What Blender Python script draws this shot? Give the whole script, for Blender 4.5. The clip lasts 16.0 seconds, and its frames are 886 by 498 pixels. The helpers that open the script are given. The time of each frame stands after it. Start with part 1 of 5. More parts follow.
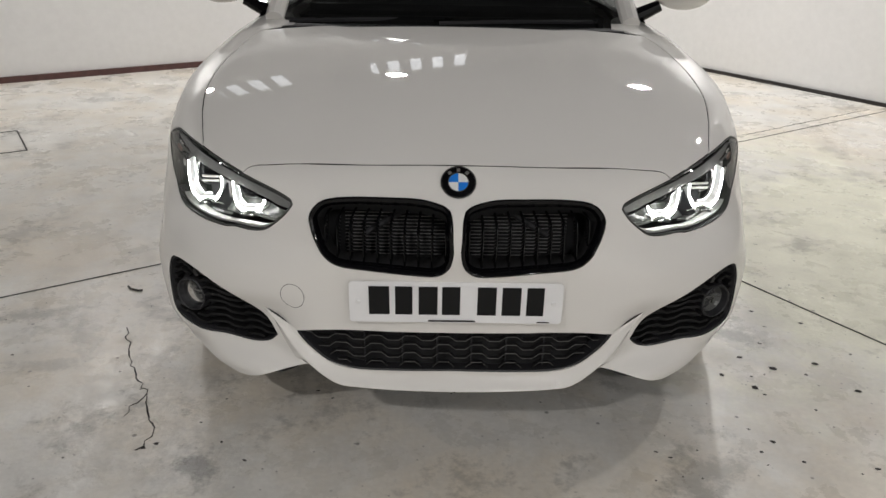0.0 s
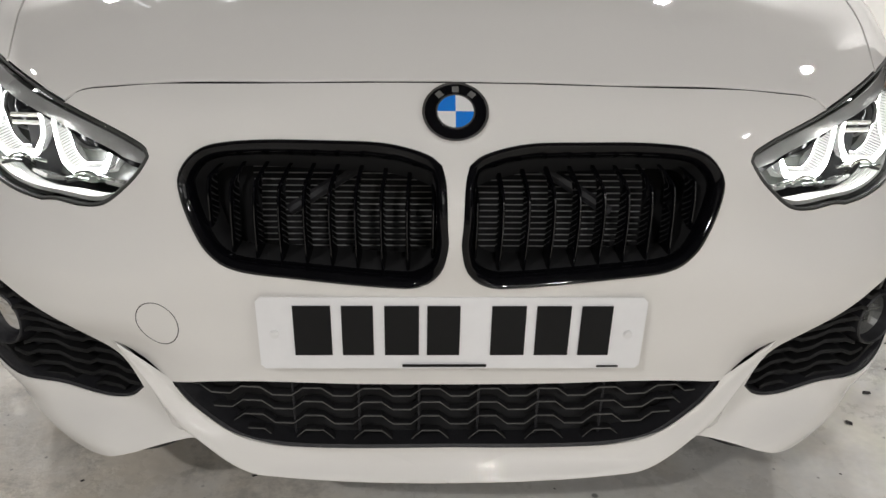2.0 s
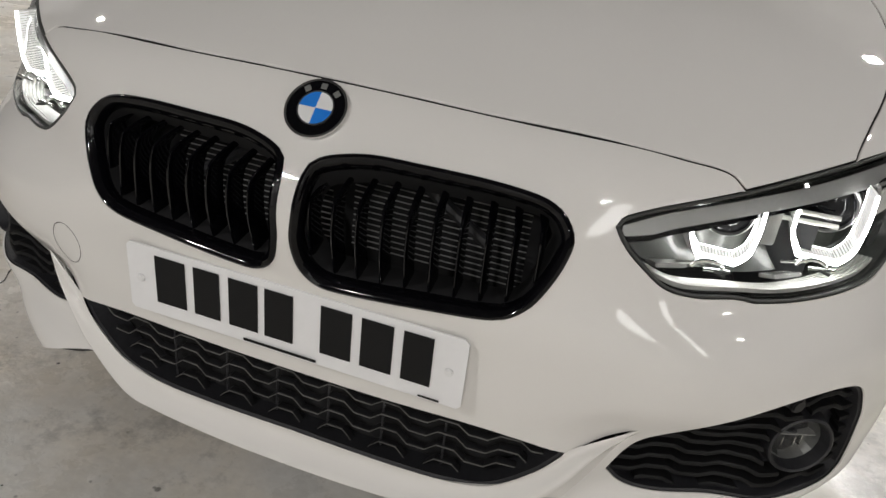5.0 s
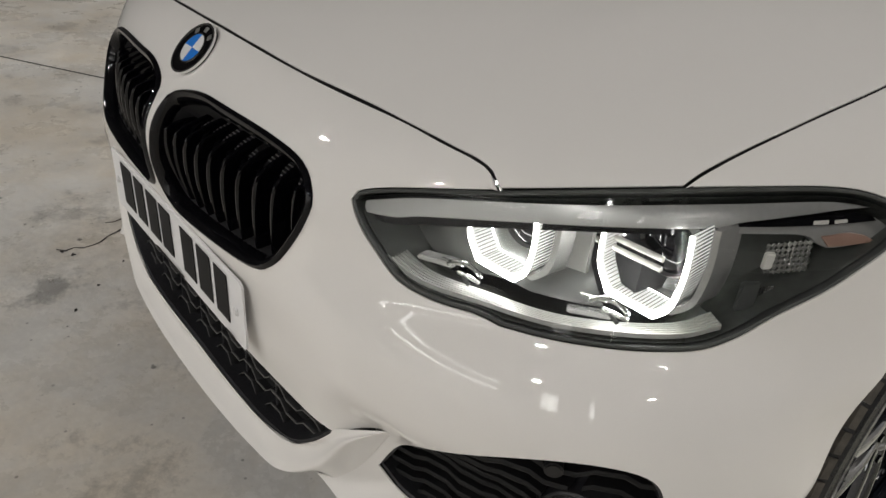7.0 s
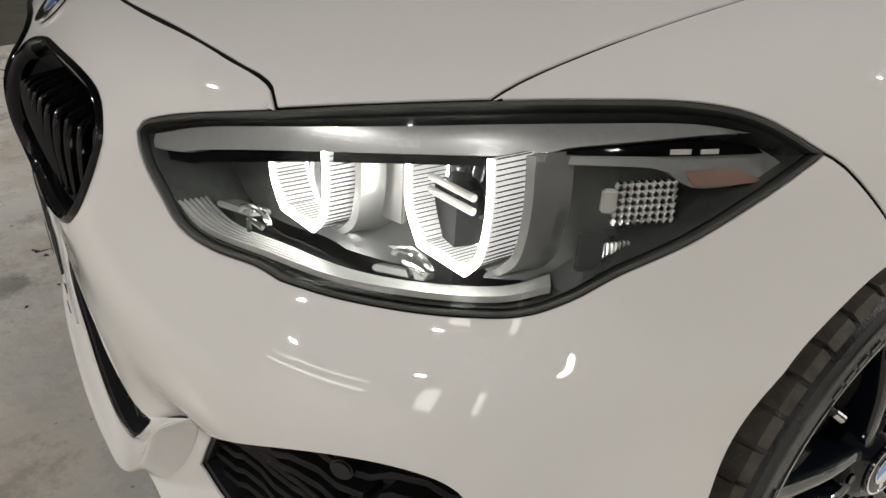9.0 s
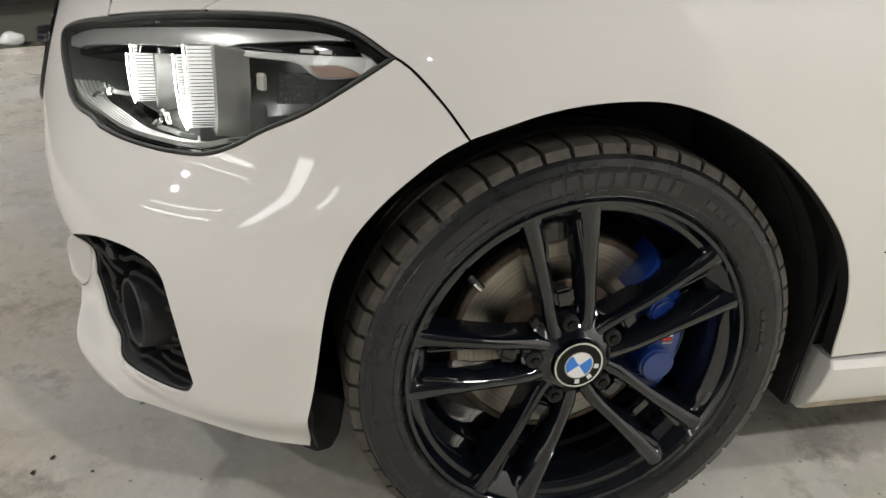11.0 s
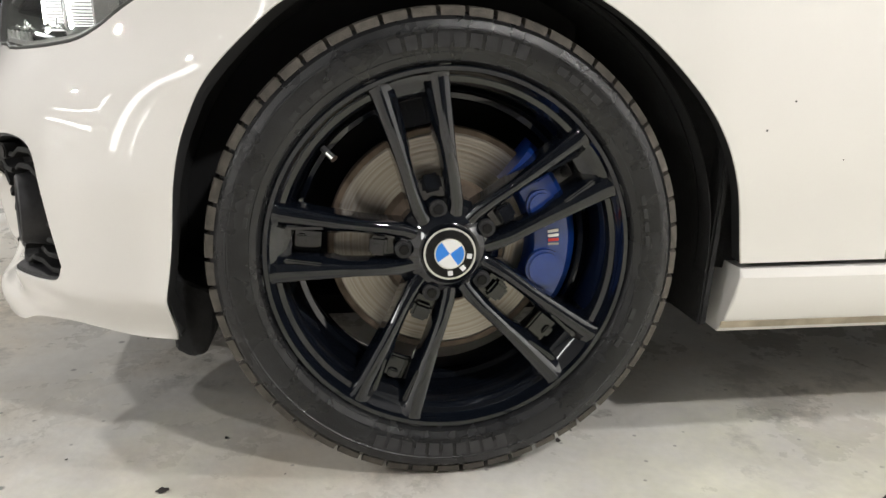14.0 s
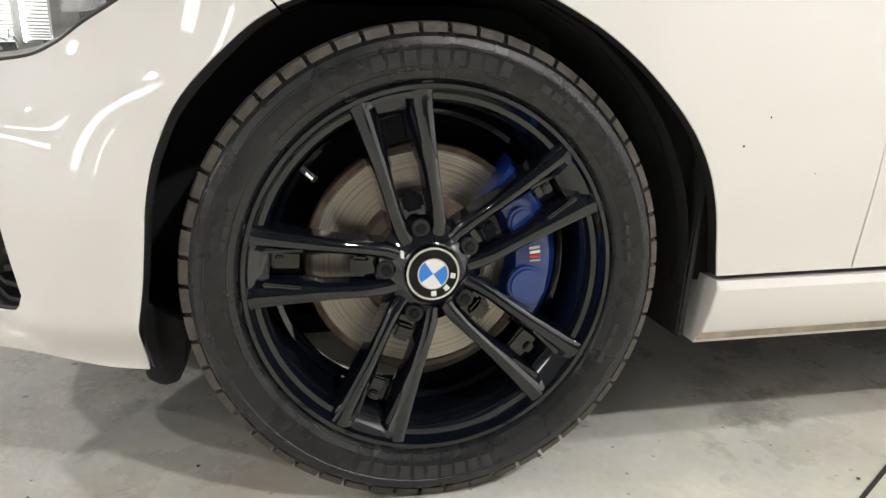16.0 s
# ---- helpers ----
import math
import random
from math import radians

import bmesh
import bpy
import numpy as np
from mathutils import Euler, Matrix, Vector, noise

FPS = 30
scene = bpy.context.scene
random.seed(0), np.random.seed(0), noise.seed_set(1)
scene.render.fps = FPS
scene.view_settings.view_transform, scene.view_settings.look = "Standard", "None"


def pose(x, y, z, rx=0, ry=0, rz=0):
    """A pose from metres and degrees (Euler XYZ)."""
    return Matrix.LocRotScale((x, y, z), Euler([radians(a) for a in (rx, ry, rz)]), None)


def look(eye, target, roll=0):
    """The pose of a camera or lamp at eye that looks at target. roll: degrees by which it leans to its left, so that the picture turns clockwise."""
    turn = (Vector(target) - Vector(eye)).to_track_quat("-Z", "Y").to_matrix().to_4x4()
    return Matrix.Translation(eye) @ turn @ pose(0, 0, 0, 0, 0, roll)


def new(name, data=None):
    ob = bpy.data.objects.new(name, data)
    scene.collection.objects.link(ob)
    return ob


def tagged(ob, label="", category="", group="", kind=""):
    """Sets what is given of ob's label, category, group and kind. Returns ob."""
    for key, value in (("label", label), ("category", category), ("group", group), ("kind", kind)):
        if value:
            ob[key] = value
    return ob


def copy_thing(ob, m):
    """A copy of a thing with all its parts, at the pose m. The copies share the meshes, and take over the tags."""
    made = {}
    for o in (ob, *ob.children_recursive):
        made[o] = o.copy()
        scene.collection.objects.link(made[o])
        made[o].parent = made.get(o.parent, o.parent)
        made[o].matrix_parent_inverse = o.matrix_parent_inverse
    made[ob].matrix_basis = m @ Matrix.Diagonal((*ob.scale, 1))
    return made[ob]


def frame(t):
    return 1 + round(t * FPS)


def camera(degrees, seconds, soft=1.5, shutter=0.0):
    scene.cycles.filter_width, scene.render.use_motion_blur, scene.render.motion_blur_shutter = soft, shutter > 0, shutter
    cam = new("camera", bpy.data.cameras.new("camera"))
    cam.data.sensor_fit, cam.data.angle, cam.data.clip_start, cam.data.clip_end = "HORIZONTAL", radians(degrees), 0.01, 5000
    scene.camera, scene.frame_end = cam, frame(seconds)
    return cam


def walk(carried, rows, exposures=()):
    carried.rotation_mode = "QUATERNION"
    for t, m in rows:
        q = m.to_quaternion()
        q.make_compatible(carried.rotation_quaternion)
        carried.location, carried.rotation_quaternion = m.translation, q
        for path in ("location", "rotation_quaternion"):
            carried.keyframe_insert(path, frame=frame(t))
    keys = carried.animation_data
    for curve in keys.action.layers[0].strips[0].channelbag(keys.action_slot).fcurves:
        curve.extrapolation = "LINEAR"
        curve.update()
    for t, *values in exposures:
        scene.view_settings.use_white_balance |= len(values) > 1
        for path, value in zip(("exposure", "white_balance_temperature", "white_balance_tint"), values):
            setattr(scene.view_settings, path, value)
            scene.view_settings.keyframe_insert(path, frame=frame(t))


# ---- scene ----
from mathutils import geometry

cam = camera(61.0, 16.0)
PATH = [
    (0, (-0.050, -1.635, 1.295), (-0.032, 0.197, 0.494), 1.03),
    (0.5, (-0.015, -1.442, 1.273), (0.017, 0.379, 0.447), 1.15),
    (1, (-0.036, -1.227, 1.211), (0.007, 0.590, 0.378), 1.17),
    (1.5, (-0.050, -1.003, 1.089), (0.001, 0.820, 0.267), 1.12),
    (2, (-0.046, -0.884, 0.965), (0.019, 0.935, 0.137), 1.08),
    (2.5, (-0.036, -0.851, 0.905), (0.037, 0.958, 0.056), 1.05),
    (3, (-0.032, -0.851, 0.922), (0.048, 0.955, 0.066), 1.18),
    (3.5, (0.006, -0.876, 1.018), (0.112, 0.923, 0.151), 1.71),
    (3.7, (0.044, -0.856, 1.019), (0.153, 0.929, 0.124), 2.41),
    (5.8, (0.716, -0.668, 1.027), (-0.295, 0.789, 0.103), 6.56),
    (6, (0.785, -0.609, 1.040), (-0.319, 0.751, 0.075), 5.02),
    (6.5, (0.953, -0.500, 1.060), (-0.261, 0.759, 0.090), 5.29),
    (7, (1.039, -0.349, 1.040), (-0.275, 0.790, 0.051), 5.64),
    (7.5, (1.058, -0.226, 0.951), (-0.402, 0.788, 0.034), 3.87),
    (8, (1.087, -0.176, 0.878), (-0.427, 0.832, 0.045), 3.22),
    (8.2, (1.102, -0.154, 0.873), (-0.402, 0.886, 0.062), 3.17),
    (10.3, (1.356, 0.169, 0.929), (-0.280, 0.835, -0.009), 3.67),
    (10.5, (1.434, 0.209, 0.902), (-0.251, 0.829, 0.019), 3.77),
    (11, (1.629, 0.350, 0.886), (-0.121, 0.802, 0.031), 4.04),
    (11.5, (1.762, 0.520, 0.798), (-0.035, 0.829, -0.023), 5.10),
    (12, (1.761, 0.581, 0.660), (-0.098, 0.835, -0.032), 3.92),
    (12.5, (1.775, 0.587, 0.577), (-0.127, 0.836, 0.008), 2.09),
    (13, (1.796, 0.596, 0.563), (-0.114, 0.848, 0.026), 0.81),
    (13.5, (1.796, 0.605, 0.561), (-0.120, 0.862, 0.050), 0.53),
    (14, (1.795, 0.617, 0.564), (-0.128, 0.877, 0.081), 0.66),
    (14.5, (1.801, 0.610, 0.562), (-0.129, 0.873, 0.106), 0.66),
    (15, (1.806, 0.606, 0.558), (-0.123, 0.899, 0.117), 0.72),
    (15.5, (1.796, 0.593, 0.557), (-0.123, 0.920, 0.097), 0.75),
    (16, (1.759, 0.565, 0.591), (-0.133, 0.983, 0.095), 0.85),
]
walk(cam, [(t, look(eye, target, roll)) for t, eye, target, roll in PATH],
     [(0.0, -0.43, 6380, 10), (1.5, -0.26, 6380, 10), (2.5, -0.1, 6380, 10), (3.5, -0.18, 6400, 10), (6.0, -0.3, 6450, 10), (8.2, -0.28, 6500, 10), (10.5, -0.1, 6500, 10), (11.3, 0.05, 6480, 9), (12.2, 0.39, 6450, 9), (13.0, 0.52, 6420, 9), (16.0, 0.52, 6420, 9)])


# ---- world and light ----
world = bpy.data.worlds.new("world")
scene.world = world
world.use_nodes = True
world.node_tree.nodes["Background"].inputs[0].default_value = (0.9, 0.95, 1.0, 1)
world.node_tree.nodes["Background"].inputs[1].default_value = 0.02
ROOF = 4.3


def lamp_fixture(x, y, power, size=(0.9, 0.9), turn=0.0, colour=(1.0, 0.965, 0.925), z=ROOF - 0.2):
    """A square hall light: a grey housing hung under the roof, with the lamp in its open underside."""
    bm = bmesh.new()
    bmesh.ops.create_cube(bm, size=1, matrix=Matrix.Diagonal((size[0] + 0.06, size[1] + 0.06, 0.1, 1)))
    bmesh.ops.bevel(bm, geom=bm.edges[:], offset=0.015, segments=2, affect="EDGES")
    me = bpy.data.meshes.new("hall_light")
    bm.to_mesh(me)
    bm.free()
    me.materials.append(M["grey_metal"])
    ob = new("hall_light", me)
    ob.matrix_basis = pose(x, y, z + 0.07, 0, 0, turn)
    tagged(ob, "grey square hall light hanging under the roof", "light", "hall lights under the roof")
    for dx in (-size[0] / 2, size[0] / 2):
        bm = bmesh.new()
        bmesh.ops.create_cone(bm, cap_ends=True, segments=8, radius1=0.006, radius2=0.006, depth=ROOF - z - 0.11, matrix=Matrix.Translation((dx, 0, (ROOF - z - 0.11) / 2 + 0.045)))
        me = bpy.data.meshes.new("hanger")
        bm.to_mesh(me)
        bm.free()
        me.materials.append(M["grey_metal"])
        new("hanger", me).parent = ob
    data = bpy.data.lights.new("hall_lamp", "AREA")
    data.spread = radians(170)
    data.shape, data.size, data.size_y, data.energy, data.color = "RECTANGLE", size[0], size[1], power, colour
    lamp = new("hall_lamp", data)
    lamp.matrix_basis = pose(x, y, z, 0, 0, turn)


# ---- materials ----
M = {}


def material(name, colour, rough=0.5, metal=0.0, coat=0.0, coat_rough=0.03, grain=0.0, grain_scale=40.0, bump=0.0, bump_scale=120.0, spec=0.5,
             stain=0.0, stain_scale=2.0, emit=0.0, rough_var=0.0):
    """A surface with variation of colour at two scales, fine relief and an optional clear coat."""
    m = bpy.data.materials.new(name)
    m.use_nodes = True
    nt = m.node_tree
    p = nt.nodes["Principled BSDF"]
    p.inputs["Base Color"].default_value = (*colour, 1)
    p.inputs["Roughness"].default_value = rough
    p.inputs["Metallic"].default_value = metal
    p.inputs["Coat Weight"].default_value = coat
    p.inputs["Coat Roughness"].default_value = coat_rough
    p.inputs["Specular IOR Level"].default_value = spec
    if emit:
        p.inputs["Emission Color"].default_value = (*colour, 1)
        p.inputs["Emission Strength"].default_value = emit
    where = nt.nodes.new("ShaderNodeTexCoord").outputs["Object"]

    def noise_at(scale, detail=6.0):
        n = nt.nodes.new("ShaderNodeTexNoise")
        n.inputs["Scale"].default_value, n.inputs["Detail"].default_value = scale, detail
        nt.links.new(where, n.inputs["Vector"])
        return n.outputs["Fac"]

    last = None
    for amount, scale in ((grain, grain_scale), (stain, stain_scale)):
        if amount:
            ramp = nt.nodes.new("ShaderNodeMapRange")
            ramp.inputs["From Min"].default_value, ramp.inputs["From Max"].default_value = 0.3, 0.7
            ramp.inputs["To Min"].default_value, ramp.inputs["To Max"].default_value = 1 - amount, 1 + amount * 0.4
            nt.links.new(noise_at(scale), ramp.inputs["Value"])
            mix = nt.nodes.new("ShaderNodeVectorMath")
            mix.operation = "SCALE"
            if last is None:
                mix.inputs[0].default_value = colour
            else:
                nt.links.new(last, mix.inputs[0])
            nt.links.new(ramp.outputs["Result"], mix.inputs["Scale"])
            last = mix.outputs[0]
    if last is not None:
        nt.links.new(last, p.inputs["Base Color"])
    if rough_var:
        ramp = nt.nodes.new("ShaderNodeMapRange")
        ramp.inputs["From Min"].default_value, ramp.inputs["From Max"].default_value = 0.3, 0.7
        ramp.inputs["To Min"].default_value, ramp.inputs["To Max"].default_value = rough - rough_var, rough + rough_var
        nt.links.new(noise_at(stain_scale * 1.7), ramp.inputs["Value"])
        nt.links.new(ramp.outputs["Result"], p.inputs["Roughness"])
    if bump:
        b = nt.nodes.new("ShaderNodeBump")
        b.inputs["Strength"].default_value, b.inputs["Distance"].default_value = bump, 0.002
        nt.links.new(noise_at(bump_scale, 3.0), b.inputs["Height"])
        nt.links.new(b.outputs["Normal"], p.inputs["Normal"])
    M[name] = m
    return m


material("white_paint", (0.76, 0.743, 0.715), 0.75, coat=1.0, coat_rough=0.015, spec=0.1, grain=0.015, grain_scale=900)
material("gloss_black", (0.003, 0.003, 0.004), 0.06, spec=0.28, grain=0.2, grain_scale=300)
material("bar_black", (0.002, 0.002, 0.003), 0.07, spec=0.45, grain=0.2, grain_scale=300)
# paler grey for the highlight painted along the black slats' edges
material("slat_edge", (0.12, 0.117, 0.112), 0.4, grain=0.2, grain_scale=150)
material("rim_black", (0.0045, 0.006, 0.0095), 0.05, spec=0.55, coat=0.5, coat_rough=0.02, grain=0.2, grain_scale=200)
material("black_plastic", (0.019, 0.019, 0.022), 0.5, grain=0.3, grain_scale=150, bump=0.25, bump_scale=900)
# near black that stands in for shade in recesses, gaps and hollows
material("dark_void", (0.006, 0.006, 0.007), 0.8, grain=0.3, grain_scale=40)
material("rubber", (0.016, 0.0164, 0.018), 0.28, grain=0.35, grain_scale=60, bump=0.3, bump_scale=500, stain=0.3, stain_scale=9, rough_var=0.1)
material("tread_rubber", (0.085, 0.075, 0.062), 0.75, grain=0.4, grain_scale=70, bump=0.4, bump_scale=300, stain=0.3, stain_scale=12)
material("liner_felt", (0.014, 0.014, 0.015), 0.95, grain=0.4, grain_scale=50, bump=0.6, bump_scale=200)
material("chrome", (0.8, 0.8, 0.8), 0.12, metal=1.0, grain=0.05)
material("rust_steel", (0.22, 0.17, 0.13), 0.6, metal=0.6, grain=0.4, grain_scale=40, stain=0.4, stain_scale=14)
material("grey_metal", (0.3, 0.3, 0.31), 0.45, metal=0.7, grain=0.15)
material("fin_metal", (0.34, 0.34, 0.335), 0.5, metal=0.3, grain=0.3, grain_scale=60)
material("blue_paint", (0.006, 0.035, 0.2), 0.3, coat=0.8, coat_rough=0.08, grain=0.1, grain_scale=80)
material("logo_blue", (0.01, 0.2, 0.72), 0.3, coat=1.0, grain=0.05)
material("logo_white", (0.8, 0.8, 0.8), 0.3, coat=1.0, grain=0.03)
material("plate_white", (0.82, 0.82, 0.83), 0.32, coat=0.6, coat_rough=0.1, grain=0.02, grain_scale=60)
material("ink_black", (0.007, 0.007, 0.0075), 0.6, spec=0.25, grain=0.1)
material("lamp_dark", (0.055, 0.058, 0.055), 0.6, grain=0.2, grain_scale=60, stain=0.15, stain_scale=20)
material("lamp_bowl", (0.07, 0.074, 0.068), 0.22, spec=0.7, grain=0.15, grain_scale=80)
material("lamp_satin", (0.44, 0.44, 0.43), 0.27, metal=0.5, grain=0.08, grain_scale=200)
material("lamp_white", (0.62, 0.61, 0.57), 0.3, grain=0.05, coat=0.5)
material("intake_plastic", (0.006, 0.006, 0.0065), 0.62, spec=0.3, grain=0.2, grain_scale=150, bump=0.1, bump_scale=900)
material("slat_plastic", (0.008, 0.008, 0.009), 0.5, grain=0.2, grain_scale=150, bump=0.1, bump_scale=900)
material("wall_top", (0.5, 0.5, 0.5), 0.6, grain=0.05, grain_scale=10)
material("lamp_silver", (0.33, 0.33, 0.32), 0.32, metal=0.7, grain=0.1)
material("lamp_mirror", (0.82, 0.83, 0.8), 0.24, metal=1.0, grain=0.05)
material("lamp_chrome", (0.75, 0.75, 0.74), 0.15, metal=1.0, grain=0.05)
material("lamp_light", (1.0, 0.99, 0.96), 0.4, emit=34.0)
material("lamp_tray", (0.42, 0.425, 0.4), 0.38, metal=0.2, grain=0.1, grain_scale=120)
# glow given to the cup walls, for the light spilling from the rings
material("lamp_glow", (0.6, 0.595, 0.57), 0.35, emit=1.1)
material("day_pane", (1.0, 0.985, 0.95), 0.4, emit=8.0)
material("amber", (0.32, 0.2, 0.155), 0.3, coat=0.5, grain=0.1)
material("dash_grey", (0.02, 0.02, 0.021), 0.6, grain=0.3)
material("hall_wall", (0.78, 0.775, 0.765), 0.75, grain=0.03, grain_scale=18, bump=0.15, bump_scale=60, stain=0.035, stain_scale=0.9)
# near-black wall colour that stands in for the hall's missing light
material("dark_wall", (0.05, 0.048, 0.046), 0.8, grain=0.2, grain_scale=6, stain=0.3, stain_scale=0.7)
material("roof_sheet", (0.1, 0.1, 0.1), 0.7, grain=0.1, grain_scale=3)
material("bare_floor", (0.11, 0.105, 0.085), 0.6, grain=0.2, grain_scale=25, stain=0.4, stain_scale=1.6, bump=0.3, bump_scale=60)
material("joint_dark", (0.03, 0.026, 0.024), 0.9, grain=0.4, grain_scale=30)
material("rubber_mark", (0.032, 0.032, 0.034), 0.36, grain=0.3, grain_scale=90)
material("roof_light", (0.95, 0.97, 1.0), 0.4, emit=2.2)
material("sill_dirt", (0.42, 0.36, 0.27), 0.7, grain=0.35, grain_scale=30, stain=0.4, stain_scale=7)
material("caliper_red", (0.5, 0.03, 0.025), 0.4, grain=0.05)
material("red_brown", (0.1, 0.045, 0.04), 0.7, grain=0.3, grain_scale=20)


def lens_glass(name, tint, gloss=0.02):
    """Clear cover: straight-through light, with reflections that grow at grazing angles."""
    m = bpy.data.materials.new(name)
    m.use_nodes = True
    nt = m.node_tree
    nt.nodes.remove(nt.nodes["Principled BSDF"])
    clear, shine, mix = nt.nodes.new("ShaderNodeBsdfTransparent"), nt.nodes.new("ShaderNodeBsdfGlossy"), nt.nodes.new("ShaderNodeMixShader")
    clear.inputs["Color"].default_value = (*tint, 1)
    shine.inputs["Roughness"].default_value = gloss
    fresnel = nt.nodes.new("ShaderNodeFresnel")
    fresnel.inputs["IOR"].default_value = 1.3
    nt.links.new(fresnel.outputs[0], mix.inputs[0])
    nt.links.new(clear.outputs[0], mix.inputs[1])
    nt.links.new(shine.outputs[0], mix.inputs[2])
    nt.links.new(mix.outputs[0], nt.nodes["Material Output"].inputs[0])
    M[name] = m


lens_glass("clear_glass", (0.93, 0.94, 0.94))
lens_glass("screen_glass", (0.16, 0.17, 0.17))


def floor_material():
    """Worn grey floor paint: patches, scuffs, fine cracks and dark specks, shiny where it is smooth."""
    m = bpy.data.materials.new("floor_paint")
    m.use_nodes = True
    nt = m.node_tree
    p = nt.nodes["Principled BSDF"]
    where = nt.nodes.new("ShaderNodeTexCoord").outputs["Object"]

    def tex(kind, scale, **put):
        n = nt.nodes.new(kind)
        n.inputs["Scale"].default_value = scale
        nt.links.new(where, n.inputs["Vector"])
        for key, value in put.items():
            n.inputs[key].default_value = value
        return n

    def ranged(out, a, b, c, d):
        r = nt.nodes.new("ShaderNodeMapRange")
        for i, v in zip((1, 2, 3, 4), (a, b, c, d)):
            r.inputs[i].default_value = v
        nt.links.new(out, r.inputs[0])
        return r.outputs[0]

    def times(a, b):
        n = nt.nodes.new("ShaderNodeMath")
        n.operation = "MULTIPLY"
        nt.links.new(a, n.inputs[0])
        nt.links.new(b, n.inputs[1])
        return n.outputs[0]

    broad = ranged(tex("ShaderNodeTexNoise", 0.9, Detail=5.0).outputs["Fac"], 0.3, 0.7, 0.9, 1.06)
    mid = ranged(tex("ShaderNodeTexNoise", 5.0, Detail=8.0, Roughness=0.65).outputs["Fac"], 0.3, 0.72, 0.82, 1.08)
    fine = ranged(tex("ShaderNodeTexNoise", 60.0, Detail=4.0).outputs["Fac"], 0.3, 0.7, 0.95, 1.03)
    worn = ranged(tex("ShaderNodeTexNoise", 2.3, Detail=9.0, Roughness=0.75).outputs["Fac"], 0.55, 0.62, 1.0, 0.66)
    spots = tex("ShaderNodeTexVoronoi", 7.0)
    speck = ranged(spots.outputs["Distance"], 0.035, 0.055, 0.35, 1.0)
    small = ranged(tex("ShaderNodeTexVoronoi", 23.0).outputs["Distance"], 0.05, 0.09, 0.5, 1.0)
    gate = ranged(tex("ShaderNodeTexNoise", 3.1, Detail=3.0).outputs["Fac"], 0.5, 0.56, 0.0, 1.0)
    few = nt.nodes.new("ShaderNodeMath")
    few.operation = "MAXIMUM"
    nt.links.new(small, few.inputs[0])
    nt.links.new(gate, few.inputs[1])
    tone = times(times(times(broad, mid), times(fine, worn)), times(speck, few.outputs[0]))

    def blotch(x, y, rx, ry, turn, seed, low):
        """A patch with a ragged edge at a place on the floor: low inside, 1 outside."""
        put = nt.nodes.new("ShaderNodeMapping")
        put.vector_type = "TEXTURE"
        put.inputs["Location"].default_value, put.inputs["Rotation"].default_value, put.inputs["Scale"].default_value = (x, y, 0), (0, 0, radians(turn)), (rx, ry, 1)
        nt.links.new(where, put.inputs["Vector"])
        far = nt.nodes.new("ShaderNodeVectorMath")
        far.operation = "LENGTH"
        nt.links.new(put.outputs[0], far.inputs[0])
        add = nt.nodes.new("ShaderNodeMath")
        nt.links.new(far.outputs["Value"], add.inputs[0])
        nt.links.new(ranged(tex("ShaderNodeTexNoise", seed, Detail=8.0, Roughness=0.75).outputs["Fac"], 0.25, 0.75, -0.9, 0.9), add.inputs[1])
        return ranged(add.outputs[0], 0.45, 1.1, low, 1.0)

    stain = times(times(blotch(-1.2, 0.53, 0.05, 0.2, 28, 9.0, 0.66), blotch(-1.27, 0.37, 0.13, 0.04, 10, 11.0, 0.7)), times(blotch(-1.46, 0.7, 0.16, 0.05, 20, 10.0, 0.6), blotch(-0.66, -0.08, 0.05, 0.09, 20, 17.0, 0.5)))
    tone = times(tone, stain)
    flakes = ranged(tex("ShaderNodeTexNoise", 26.0, Detail=6.0, Roughness=0.7).outputs["Fac"], 0.35, 0.7, 0.0, 1.0)
    rough_area = blotch(-0.8, 0.06, 0.2, 0.4, 24, 7.0, 0.0)
    keep_out = nt.nodes.new("ShaderNodeMath")
    keep_out.operation = "MAXIMUM"
    nt.links.new(rough_area, keep_out.inputs[0])
    nt.links.new(flakes, keep_out.inputs[1])
    tone = times(tone, ranged(keep_out.outputs[0], 0.0, 0.7, 0.8, 1.0))
    paint = nt.nodes.new("ShaderNodeVectorMath")
    paint.operation = "SCALE"
    paint.inputs[0].default_value = (0.63, 0.615, 0.575)
    tint = nt.nodes.new("ShaderNodeMix")
    tint.data_type = "RGBA"
    tint.inputs["A"].default_value, tint.inputs["B"].default_value = (0.66, 0.645, 0.61, 1), (0.63, 0.575, 0.49, 1)
    nt.links.new(ranged(tex("ShaderNodeTexNoise", 1.4, Detail=7.0, Roughness=0.7).outputs["Fac"], 0.42, 0.62, 0.0, 1.0), tint.inputs["Factor"])
    patch = nt.nodes.new("ShaderNodeMix")
    patch.data_type = "RGBA"
    patch.inputs["A"].default_value = (0.69, 0.68, 0.56, 1)
    nt.links.new(tint.outputs["Result"], patch.inputs["B"])
    nt.links.new(blotch(1.9, 1.4, 1.0, 1.5, -20, 1.1, 0.0), patch.inputs["Factor"])
    nt.links.new(patch.outputs["Result"], paint.inputs[0])
    nt.links.new(tone, paint.inputs["Scale"])
    nt.links.new(paint.outputs[0], p.inputs["Base Color"])
    rough = ranged(tex("ShaderNodeTexNoise", 4.0, Detail=8.0, Roughness=0.7).outputs["Fac"], 0.3, 0.7, 0.13, 0.5)
    nt.links.new(rough, p.inputs["Roughness"])
    b = nt.nodes.new("ShaderNodeBump")
    b.inputs["Strength"].default_value, b.inputs["Distance"].default_value = 0.5, 0.006
